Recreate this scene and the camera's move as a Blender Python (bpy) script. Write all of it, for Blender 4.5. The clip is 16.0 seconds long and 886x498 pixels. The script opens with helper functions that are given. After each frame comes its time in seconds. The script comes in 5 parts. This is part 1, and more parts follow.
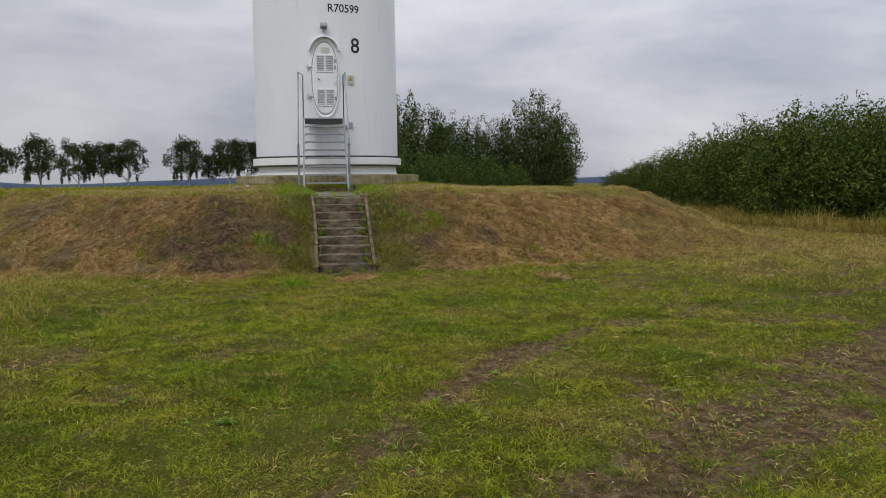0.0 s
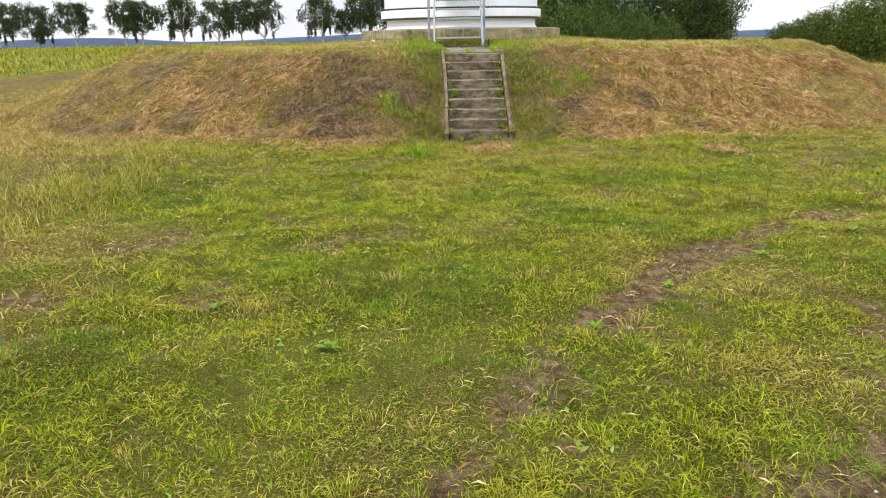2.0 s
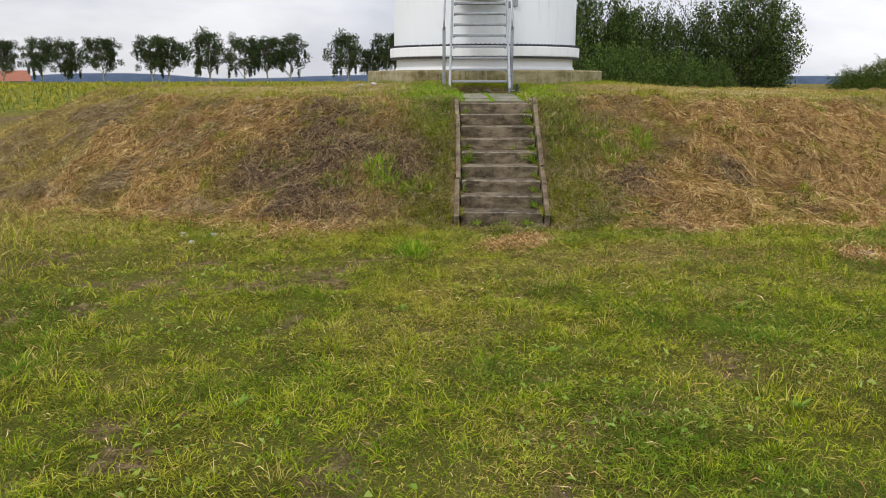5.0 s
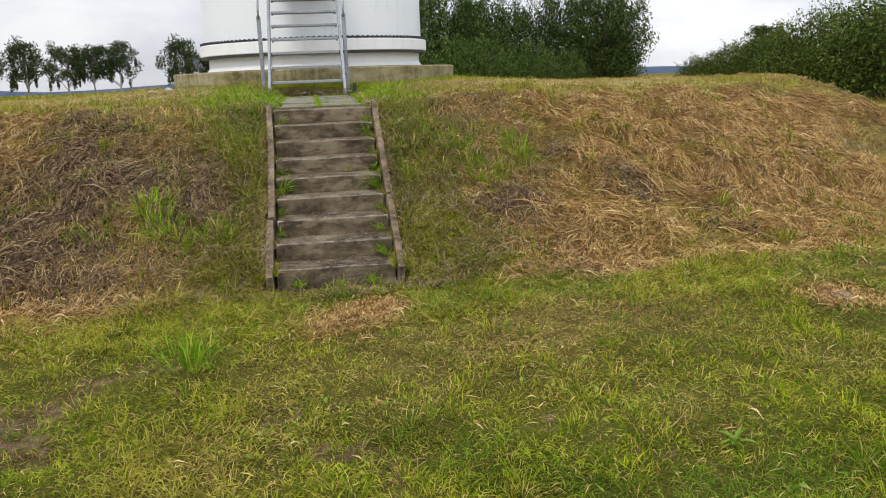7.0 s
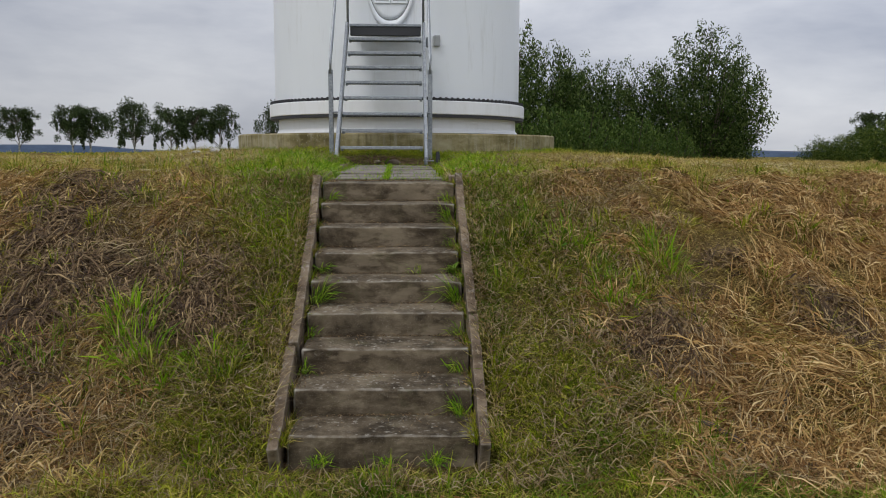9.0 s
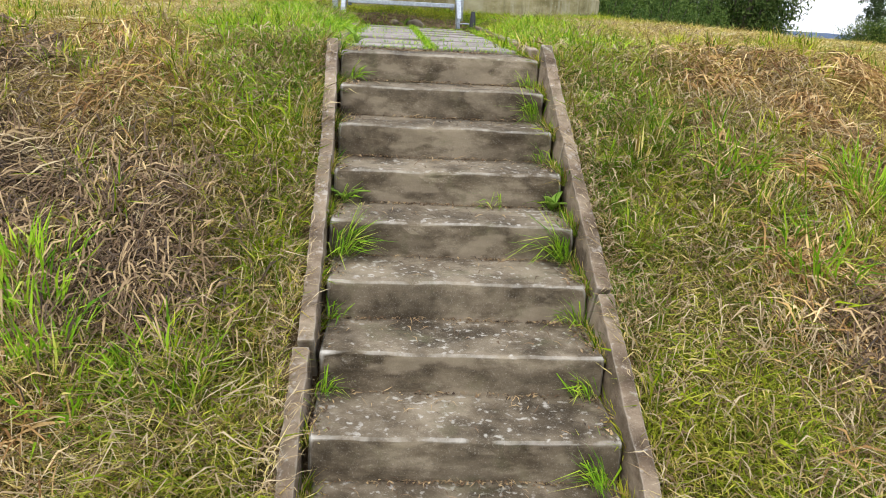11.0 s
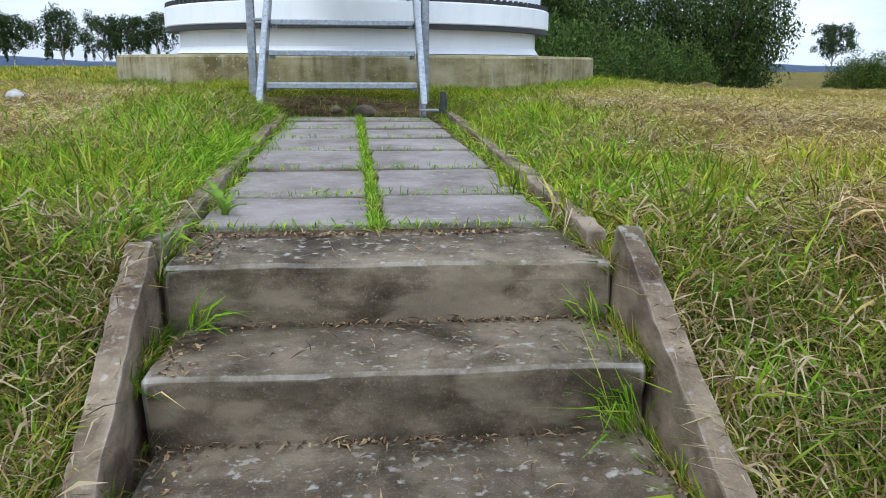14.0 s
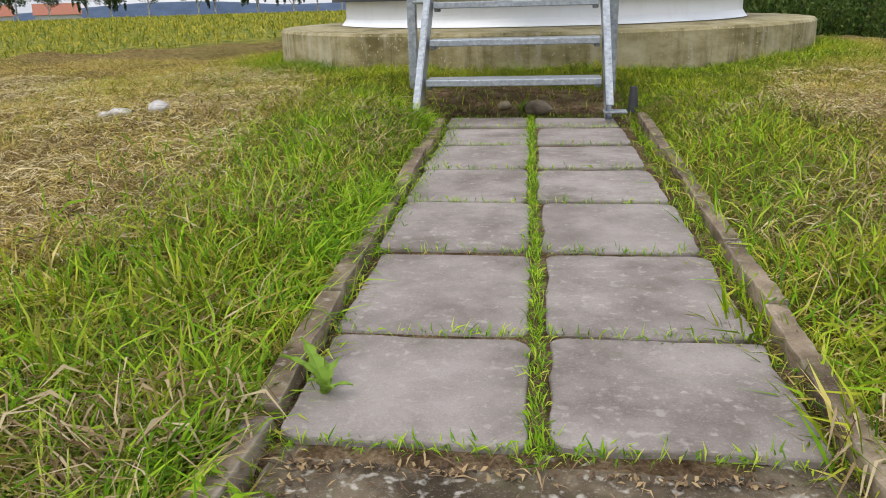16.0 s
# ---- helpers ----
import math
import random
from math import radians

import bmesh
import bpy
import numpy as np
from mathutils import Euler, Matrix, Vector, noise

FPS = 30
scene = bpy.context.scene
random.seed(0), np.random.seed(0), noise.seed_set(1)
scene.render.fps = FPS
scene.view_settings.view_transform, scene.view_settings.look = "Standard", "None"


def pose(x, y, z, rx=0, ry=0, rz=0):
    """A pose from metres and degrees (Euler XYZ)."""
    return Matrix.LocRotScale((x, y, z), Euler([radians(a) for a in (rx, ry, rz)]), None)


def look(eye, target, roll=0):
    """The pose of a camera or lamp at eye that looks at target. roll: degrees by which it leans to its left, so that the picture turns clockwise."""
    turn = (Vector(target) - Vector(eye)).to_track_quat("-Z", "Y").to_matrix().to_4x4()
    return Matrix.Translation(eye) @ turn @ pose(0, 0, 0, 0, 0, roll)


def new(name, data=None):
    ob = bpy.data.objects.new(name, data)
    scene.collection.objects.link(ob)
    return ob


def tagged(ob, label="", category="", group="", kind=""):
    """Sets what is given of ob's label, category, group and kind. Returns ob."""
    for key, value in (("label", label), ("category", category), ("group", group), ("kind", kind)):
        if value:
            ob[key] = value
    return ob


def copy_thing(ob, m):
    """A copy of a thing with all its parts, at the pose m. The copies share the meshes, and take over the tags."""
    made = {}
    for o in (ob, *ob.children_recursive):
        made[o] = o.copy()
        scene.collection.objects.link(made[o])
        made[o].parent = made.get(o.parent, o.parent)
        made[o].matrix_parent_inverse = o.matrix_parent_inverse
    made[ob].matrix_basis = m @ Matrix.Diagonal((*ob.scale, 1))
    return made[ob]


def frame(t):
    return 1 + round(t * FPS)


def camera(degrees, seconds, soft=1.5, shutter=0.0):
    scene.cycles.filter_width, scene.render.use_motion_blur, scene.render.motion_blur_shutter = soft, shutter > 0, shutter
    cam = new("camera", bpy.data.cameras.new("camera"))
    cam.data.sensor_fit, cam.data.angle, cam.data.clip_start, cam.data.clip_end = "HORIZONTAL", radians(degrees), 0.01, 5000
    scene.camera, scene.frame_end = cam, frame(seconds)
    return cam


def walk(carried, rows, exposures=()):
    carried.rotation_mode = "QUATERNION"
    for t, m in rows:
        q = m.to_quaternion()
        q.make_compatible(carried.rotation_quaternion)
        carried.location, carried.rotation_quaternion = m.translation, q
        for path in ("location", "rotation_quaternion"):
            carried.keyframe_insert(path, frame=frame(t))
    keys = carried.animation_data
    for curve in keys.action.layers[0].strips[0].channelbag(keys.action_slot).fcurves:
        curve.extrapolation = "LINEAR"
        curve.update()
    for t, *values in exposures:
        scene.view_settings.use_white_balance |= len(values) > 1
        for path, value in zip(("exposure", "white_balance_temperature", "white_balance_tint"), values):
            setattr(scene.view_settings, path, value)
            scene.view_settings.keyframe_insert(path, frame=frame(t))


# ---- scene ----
cam = camera(59.2, 16.0, 1.0)
# seconds, eye, target, roll
PATH = [
    (0, (-0.524, -14.929, 1.811), (-0.205, -12.963, 1.63), -0.6),
    (0.5, (-0.633, -14.795, 1.805), (-0.446, -12.823, 1.525), -1.4),
    (1, (-0.563, -14.408, 1.766), (-0.374, -12.474, 1.294), -2.1),
    (1.5, (-0.497, -13.981, 1.744), (-0.535, -12.054, 1.209), -1.4),
    (2, (-0.494, -13.366, 1.775), (-0.514, -11.437, 1.246), -1.0),
    (2.5, (-0.39, -12.658, 1.772), (-0.366, -10.712, 1.314), -0.4),
    (3, (-0.341, -11.879, 1.79), (-0.204, -9.934, 1.343), -2.0),
    (3.5, (-0.218, -11.184, 1.8), (-0.059, -9.243, 1.347), -3.0),
    (4, (-0.345, -10.611, 1.789), (-0.361, -8.658, 1.36), -0.1),
    (4.2, (-0.399, -10.354, 1.824), (-0.474, -8.404, 1.385), 0.3),
    (6.3, (-0.119, -7.488, 1.773), (-0.119, -5.531, 1.362), -2.4),
    (6.5, (-0.102, -7.152, 1.771), (0.077, -5.203, 1.36), -2.6),
    (6.6, (-0.1, -6.999, 1.755), (0.206, -5.069, 1.326), -2.6),
    (7, (0.005, -6.434, 1.733), (0.282, -4.502, 1.297), -2.2),
    (7.5, (0.038, -5.828, 1.735), (0.248, -3.89, 1.287), -1.2),
    (8, (0.163, -5.183, 1.744), (0.31, -3.203, 1.504), -2.0),
    (8.5, (0.156, -4.575, 1.728), (0.243, -2.589, 1.511), 0.1),
    (9, (0.184, -3.951, 1.69), (0.262, -1.969, 1.436), 0.2),
    (9.2, (0.163, -3.699, 1.713), (0.2, -1.721, 1.417), 0.4),
    (11.3, (-0.26, -1.551, 1.639), (-0.121, 0.332, 0.979), 3.2),
    (11.5, (-0.231, -1.337, 1.654), (-0.094, 0.529, 0.945), 3.0),
    (12, (-0.244, -0.896, 1.638), (-0.107, 0.963, 0.912), 2.9),
    (12.5, (-0.215, -0.469, 1.66), (-0.018, 1.398, 0.971), 2.4),
    (12.7, (-0.179, -0.332, 1.666), (-0.009, 1.58, 1.103), 2.6),
    (13, (-0.151, -0.087, 1.675), (-0.069, 1.833, 1.119), 2.7),
    (13.5, (-0.169, 0.408, 1.745), (0.0, 2.323, 1.191), 2.2),
    (14, (-0.078, 0.685, 1.888), (0.118, 2.619, 1.419), 0.3),
    (14.5, (-0.063, 0.874, 1.936), (-0.101, 2.809, 1.432), -1.1),
    (15, (-0.105, 1.108, 2.084), (-0.186, 3.032, 1.544), -1.3),
    (15.5, (-0.01, 1.366, 2.17), (-0.138, 3.28, 1.603), -1.9),
    (16, (-0.051, 1.607, 2.227), (-0.296, 3.495, 1.613), -1.6),
]
EXPOSURES = [(0.0, -0.43, 6650, 12), (0.5, -0.45, 6650, 12), (1.0, 0.1, 6800, 11), (1.5, 0.65, 6800, 11), (2.0, 0.75, 6800, 11), (2.5, 0.35, 6600, 10), (3.0, 0.25, 6550, 10), (3.5, 0.1, 6500, 10), (4.0, 0.28, 6600, 10),
             (6.5, 0.15, 6800, 13), (7.0, 0.27, 6800, 11), (7.5, 0.44, 6800, 11), (8.0, 0.1, 6600, 10), (8.5, -0.3, 6500, 10), (9.0, -0.38, 6550, 11), (11.3, 1.05, 6400, 10), (11.5, 1.05, 6400, 10), (12.0, 1.2, 5750, 17),
             (12.5, 1.4, 5600, 17), (13.0, 0.95, 5400, 11), (13.5, 0.8, 5350, 6), (14.0, 0.45, 5650, 8), (14.5, 0.14, 5950, 10), (15.0, 0.3, 6400, 10), (15.5, 0.45, 6600, 11), (16.0, 0.45, 6600, 11)]
walk(cam, [(t, look(eye, target, roll)) for t, eye, target, roll in PATH], EXPOSURES)

# ---- sky and light: overcast ----
SUN_EL, SUN_AZ = 50.0, 215.0
world = bpy.data.worlds.new("overcast")
scene.world = world
world.use_nodes = True
wn, wl = world.node_tree.nodes, world.node_tree.links
wn.clear()
w_out = wn.new("ShaderNodeOutputWorld")
w_sky = wn.new("ShaderNodeTexSky")
w_sky.sky_type, w_sky.sun_disc = "NISHITA", False
w_sky.sun_elevation, w_sky.sun_rotation = radians(SUN_EL), radians(SUN_AZ)
w_bg = wn.new("ShaderNodeBackground")
w_bg.inputs["Strength"].default_value = 0.08
w_cl = wn.new("ShaderNodeBackground")
w_cl.inputs["Strength"].default_value = 1.0
w_mix = wn.new("ShaderNodeMixShader")
w_mix.inputs[0].default_value = 0.93
w_tc = wn.new("ShaderNodeTexCoord")
w_map = wn.new("ShaderNodeMapping")
w_map.inputs["Scale"].default_value = (1.0, 1.0, 3.2)
w_no = wn.new("ShaderNodeTexNoise")
w_no.inputs["Scale"].default_value, w_no.inputs["Detail"].default_value = 2.6, 6.0
w_no.inputs["Roughness"].default_value, w_no.inputs["Distortion"].default_value = 0.55, 0.12
w_ra = wn.new("ShaderNodeValToRGB")
w_ra.color_ramp.elements[0].position, w_ra.color_ramp.elements[0].color = 0.32, (0.50, 0.545, 0.65, 1)
w_ra.color_ramp.elements[1].position, w_ra.color_ramp.elements[1].color = 0.66, (0.90, 0.935, 1.0, 1)
wl.new(w_tc.outputs["Generated"], w_map.inputs[0])
wl.new(w_map.outputs[0], w_no.inputs["Vector"])
wl.new(w_no.outputs["Fac"], w_ra.inputs[0])
w_sep = wn.new("ShaderNodeSeparateXYZ")
w_grad = wn.new("ShaderNodeMapRange")
w_grad.inputs[1].default_value, w_grad.inputs[2].default_value, w_grad.inputs[3].default_value, w_grad.inputs[4].default_value = 0.0, 0.4, 0.77, 1.32
wl.new(w_tc.outputs["Generated"], w_sep.inputs[0])
wl.new(w_sep.outputs[2], w_grad.inputs[0])
# the cloud is thinner towards the east
w_east = wn.new("ShaderNodeMapRange")
w_east.inputs[1].default_value, w_east.inputs[2].default_value, w_east.inputs[3].default_value, w_east.inputs[4].default_value = -0.4, 0.6, 0.97, 1.22
w_str = wn.new("ShaderNodeMath")
w_str.operation = "MULTIPLY"
wl.new(w_sep.outputs[0], w_east.inputs[0])
wl.new(w_grad.outputs[0], w_str.inputs[0])
wl.new(w_east.outputs[0], w_str.inputs[1])
wl.new(w_ra.outputs[0], w_cl.inputs["Color"])
wl.new(w_str.outputs[0], w_cl.inputs["Strength"])
wl.new(w_sky.outputs[0], w_bg.inputs["Color"])
wl.new(w_bg.outputs[0], w_mix.inputs[1])
wl.new(w_cl.outputs[0], w_mix.inputs[2])
wl.new(w_mix.outputs[0], w_out.inputs[0])

sun_data = bpy.data.lights.new("sun", "SUN")
sun_data.energy, sun_data.angle, sun_data.color = 1.4, radians(22), (1.0, 0.97, 0.92)
sun = new("sun", sun_data)
sun.matrix_world = look((0, 0, 50), (50 * math.sin(radians(SUN_AZ)) * -0.8, 50 * math.cos(radians(SUN_AZ)) * -0.8, 0))

# ---- materials ----


def srgb(r, g, b):
    return tuple(((c / 255) / 12.92 if c < 10 else ((c / 255 + 0.055) / 1.055) ** 2.4) for c in (r, g, b)) + (1.0,)


class Mat:
    """A node material with short helpers for its node tree."""

    def __init__(self, name, rough=0.7, metal=0.0):
        self.m = bpy.data.materials.new(name)
        self.m.use_nodes = True
        self.n, self.l = self.m.node_tree.nodes, self.m.node_tree.links
        self.b = self.n["Principled BSDF"]
        self.b.inputs["Roughness"].default_value = rough
        self.b.inputs["Metallic"].default_value = metal
        self.tc = self.n.new("ShaderNodeTexCoord")

    def noise(self, scale, detail=4.0, rough=0.6, space="Object", stretch=(1, 1, 1)):
        mp = self.n.new("ShaderNodeMapping")
        mp.inputs["Scale"].default_value = stretch
        self.l.new(self.tc.outputs[space], mp.inputs[0])
        k = self.n.new("ShaderNodeTexNoise")
        k.inputs["Scale"].default_value, k.inputs["Detail"].default_value, k.inputs["Roughness"].default_value = scale, detail, rough
        self.l.new(mp.outputs[0], k.inputs["Vector"])
        return k.outputs["Fac"]

    def world_noise(self, scale, detail=4.0, rough=0.6, stretch=(1, 1, 1)):
        g = self.n.new("ShaderNodeNewGeometry")
        mp = self.n.new("ShaderNodeMapping")
        mp.inputs["Scale"].default_value = stretch
        self.l.new(g.outputs["Position"], mp.inputs[0])
        k = self.n.new("ShaderNodeTexNoise")
        k.inputs["Scale"].default_value, k.inputs["Detail"].default_value, k.inputs["Roughness"].default_value = scale, detail, rough
        self.l.new(mp.outputs[0], k.inputs["Vector"])
        return k.outputs["Fac"]

    def voronoi(self, scale):
        g = self.n.new("ShaderNodeNewGeometry")
        k = self.n.new("ShaderNodeTexVoronoi")
        k.inputs["Scale"].default_value = scale
        self.l.new(g.outputs["Position"], k.inputs["Vector"])
        return k.outputs["Distance"]

    def normal_up(self):
        k = self.n.new("ShaderNodeSeparateXYZ")
        self.l.new(self.n.new("ShaderNodeNewGeometry").outputs["True Normal"], k.inputs[0])
        return k.outputs[2]

    def pointiness(self):
        return self.n.new("ShaderNodeNewGeometry").outputs["Pointiness"]

    def island(self):
        return self.n.new("ShaderNodeNewGeometry").outputs["Random Per Island"]

    def object_random(self):
        return self.n.new("ShaderNodeObjectInfo").outputs["Random"]

    def attr(self, name):
        a = self.n.new("ShaderNodeAttribute")
        a.attribute_name = name
        return a.outputs["Fac"]

    def ramp(self, fac, stops):
        r = self.n.new("ShaderNodeValToRGB")
        while len(r.color_ramp.elements) < len(stops):
            r.color_ramp.elements.new(0.5)
        for e, (p, c) in zip(r.color_ramp.elements, stops):
            e.position, e.color = p, (c if len(c) == 4 else (*c, 1))
        self.l.new(fac, r.inputs[0])
        return r.outputs[0]

    def step(self, fac, lo, hi):
        r = self.n.new("ShaderNodeMapRange")
        r.inputs[1].default_value, r.inputs[2].default_value = lo, hi
        self.l.new(fac, r.inputs[0])
        return r.outputs[0]

    def math(self, op, a, b):
        k = self.n.new("ShaderNodeMath")
        k.operation = op
        for i, v in enumerate((a, b)):
            if isinstance(v, (int, float)):
                k.inputs[i].default_value = v
            else:
                self.l.new(v, k.inputs[i])
        return k.outputs[0]

    def mix(self, fac, a, b, mode="MIX"):
        k = self.n.new("ShaderNodeMix")
        k.data_type, k.blend_type = "RGBA", mode
        for i, v in ((0, fac), (6, a), (7, b)):
            if isinstance(v, (int, float)):
                k.inputs[i].default_value = v
            elif isinstance(v, tuple):
                k.inputs[i].default_value = v if len(v) == 4 else (*v, 1)
            else:
                self.l.new(v, k.inputs[i])
        return k.outputs[2]

    def color(self, v):
        if isinstance(v, tuple):
            self.b.inputs["Base Color"].default_value = v if len(v) == 4 else (*v, 1)
        else:
            self.l.new(v, self.b.inputs["Base Color"])
        return self

    def rough(self, v):
        self.l.new(v, self.b.inputs["Roughness"])
        return self

    def bump(self, height, strength=0.3, distance=0.01):
        k = self.n.new("ShaderNodeBump")
        k.inputs["Strength"].default_value, k.inputs["Distance"].default_value = strength, distance
        self.l.new(height, k.inputs["Height"])
        self.l.new(k.outputs[0], self.b.inputs["Normal"])
        return self

    def thin(self, amount):
        """Lets light through thin leaves."""
        self.b.inputs["Specular IOR Level"].default_value = 0.06
        t = self.n.new("ShaderNodeBsdfTranslucent")
        src = self.b.inputs["Base Color"]
        if src.links:
            self.l.new(src.links[0].from_socket, t.inputs[0])
        else:
            t.inputs[0].default_value = src.default_value
        k = self.n.new("ShaderNodeMixShader")
        k.inputs[0].default_value = amount
        out = self.n["Material Output"]
        self.l.new(self.b.outputs[0], k.inputs[1])
        self.l.new(t.outputs[0], k.inputs[2])
        self.l.new(k.outputs[0], out.inputs[0])
        return self


def make_materials():
    M = {}
    # soil, thatch and grass litter of the ground sheet, with shade between clumps put into the colour
    m = Mat("ground_turf", 0.95)
    fine, mid, big = m.world_noise(90, 5, 0.7), m.world_noise(11, 5, 0.65), m.world_noise(0.9, 4)
    # the darkest stops also deepen the shade between blades
    green = m.ramp(fine, [(0.38, (0.010, 0.014, 0.002)), (0.53, (0.062, 0.080, 0.006)), (0.68, (0.27, 0.30, 0.022))])
    green = m.mix(m.step(big, 0.35, 0.65), green, m.mix(0.5, green, (0.2, 0.2, 0.05)))
    straw = m.ramp(fine, [(0.36, (0.032, 0.02, 0.008)), (0.52, (0.23, 0.165, 0.058)), (0.68, (0.60, 0.48, 0.19))])
    soil = m.ramp(m.math("ADD", m.math("MULTIPLY", mid, 0.55), m.math("MULTIPLY", fine, 0.45)), [(0.36, (0.038, 0.023, 0.011)), (0.5, (0.145, 0.096, 0.054)), (0.64, (0.32, 0.235, 0.145))])
    soil = m.mix(m.step(m.voronoi(42), 0.16, 0.06), soil, m.mix(m.step(fine, 0.4, 0.6), soil, (0.30, 0.25, 0.18)))
    crop = m.ramp(m.world_noise(2.2, 5, 0.7, (1, 0.6, 1)), [(0.35, (0.06, 0.09, 0.02)), (0.5, (0.17, 0.18, 0.035)), (0.65, (0.32, 0.28, 0.05))])
    straw = m.mix(m.math("MULTIPLY", m.step(m.world_noise(1.25, 4, 0.6), 0.48, 0.62), 0.45), straw, m.mix(0.7, straw, (0.06, 0.032, 0.014)))
    # dark thatch, and painted shade in the hollows between clumps
    straw = m.mix(m.math("MULTIPLY", m.step(mid, 0.50, 0.42), 0.45), straw, (0.045, 0.027, 0.012))
    c = m.mix(m.attr("dry"), green, straw)
    c = m.mix(m.step(m.math("ADD", m.attr("dirt"), m.math("MULTIPLY", m.math("SUBTRACT", mid, 0.5), 0.9)), 0.3, 0.6), c, soil)
    c = m.mix(m.attr("crop"), c, crop)
    m.color(c).bump(m.math("ADD", fine, m.math("MULTIPLY", mid, 1.6)), 0.9, 0.03)
    m.b.inputs["Specular IOR Level"].default_value = 0.03
    M["ground"] = m.m
    # blades: green to straw by dryness, varied blade by blade
    m = Mat("grass_blades", 0.7)
    r = m.island()
    big = m.world_noise(0.7, 3)
    g = m.ramp(r, [(0.0, (0.045, 0.10, 0.004)), (0.35, (0.165, 0.255, 0.006)), (0.7, (0.33, 0.41, 0.012)), (1.0, (0.52, 0.51, 0.055))])
    g = m.mix(m.step(big, 0.50, 0.62), g, m.mix(0.6, g, (0.06, 0.18, 0.014)))
    g = m.mix(m.step(big, 0.46, 0.34), g, m.mix(0.5, g, (0.42, 0.37, 0.045)))
    s = m.ramp(r, [(0.0, (0.16, 0.10, 0.022)), (0.3, (0.42, 0.30, 0.086)), (0.65, (0.58, 0.44, 0.14)), (1.0, (0.73, 0.60, 0.25))])
    clump = m.world_noise(4.2, 4, 0.65)
    g = m.mix(m.math("MULTIPLY", m.step(clump, 0.5, 0.37), 0.9), g, m.mix(0.7, g, (0.028, 0.06, 0.004)))
    g = m.mix(m.math("MULTIPLY", m.step(clump, 0.54, 0.68), 0.5), g, m.mix(0.6, g, (0.40, 0.42, 0.045)))
    s = m.mix(m.math("MULTIPLY", m.step(m.world_noise(1.25, 4, 0.6), 0.5, 0.64), 0.6), s, m.mix(0.65, s, (0.17, 0.085, 0.03)))
    s = m.mix(m.math("MULTIPLY", m.step(m.world_noise(6.5, 3, 0.6), 0.5, 0.4), 0.45), s, m.mix(0.7, s, (0.12, 0.07, 0.022)))
    m.color(m.mix(m.attr("dry"), g, s)).thin(0.3)
    M["blade"] = m.m
    # reddish mown hay
    m = Mat("mown_hay", 0.8)
    c = m.ramp(m.island(), [(0.0, (0.10, 0.045, 0.016)), (0.35, (0.38, 0.22, 0.078)), (0.7, (0.58, 0.385, 0.155)), (1.0, (0.82, 0.64, 0.33))])
    c = m.mix(m.step(m.world_noise(1.6, 4, 0.6), 0.48, 0.62), c, m.mix(0.42, c, (0.16, 0.08, 0.036)))
    c = m.mix(m.math("MULTIPLY", m.step(m.world_noise(6.5, 3, 0.6), 0.5, 0.4), 0.45), c, m.mix(0.7, c, (0.10, 0.05, 0.02)))
    m.color(c).thin(0.15)
    M["hay"] = m.m
    m = Mat("thatch", 0.85)
    m.color(m.ramp(m.island(), [(0.0, (0.09, 0.055, 0.028)), (0.4, (0.25, 0.175, 0.09)), (1.0, (0.47, 0.38, 0.23))])).thin(0.15)
    M["thatch"] = m.m
    m = Mat("pale_straw", 0.8)
    m.color(m.ramp(m.island(), [(0.0, (0.26, 0.19, 0.09)), (0.4, (0.50, 0.41, 0.22)), (1.0, (0.76, 0.67, 0.42))])).thin(0.15)
    M["straw"] = m.m
    m = Mat("dead_stalks", 0.85)
    m.color(m.ramp(m.island(), [(0.0, (0.030, 0.017, 0.008)), (0.5, (0.115, 0.066, 0.030)), (1.0, (0.36, 0.25, 0.12))]))
    M["dead"] = m.m
    m = Mat("lush_grass", 0.45)
    m.color(m.ramp(m.island(), [(0.0, (0.07, 0.17, 0.010)), (0.5, (0.20, 0.37, 0.015)), (0.85, (0.34, 0.50, 0.03)), (1.0, (0.50, 0.48, 0.10))])).thin(0.35)
    M["lush"] = m.m
    m = Mat("weed_leaf", 0.45)
    m.color(m.ramp(m.island(), [(0.0, (0.15, 0.25, 0.035)), (0.6, (0.25, 0.38, 0.06)), (1.0, (0.36, 0.44, 0.12))])).thin(0.3)
    M["weed"] = m.m
    m = Mat("crop_leaf", 0.55)
    m.color(m.ramp(m.island(), [(0.0, (0.09, 0.14, 0.02)), (0.5, (0.26, 0.26, 0.03)), (1.0, (0.47, 0.39, 0.05))])).thin(0.3)
    M["crop"] = m.m

    # weathered concrete
    def concrete(name, dark, mid_c, light, lichen=0.5, moss=0.4, edge=0.7):
        m = Mat(name, 0.9)
        grain, blot, stain = m.world_noise(160, 4, 0.7), m.world_noise(7, 5, 0.6), m.world_noise(3.1, 5, 0.65, (1, 1, 2.6))
        c = m.ramp(stain, [(0.38, dark), (0.5, mid_c), (0.64, light)])
        c = m.mix(m.math("MULTIPLY", m.step(blot, 0.45, 0.65), 0.5), c, light)
        c = m.mix(m.math("MULTIPLY", m.step(grain, 0.56, 0.76), 0.3), c, (0.62, 0.58, 0.52))
        c = m.mix(m.math("MULTIPLY", m.step(grain, 0.44, 0.28), 0.3), c, (0.06, 0.05, 0.042))
        spots = m.math("MULTIPLY", m.step(m.math("ADD", m.world_noise(34, 3, 0.5), m.math("MULTIPLY", m.world_noise(3.0, 2), 0.25)), 0.735, 0.84), m.step(m.normal_up(), 0.5, 0.9))
        c = m.mix(m.math("MULTIPLY", spots, lichen), c, (0.50, 0.47, 0.41))
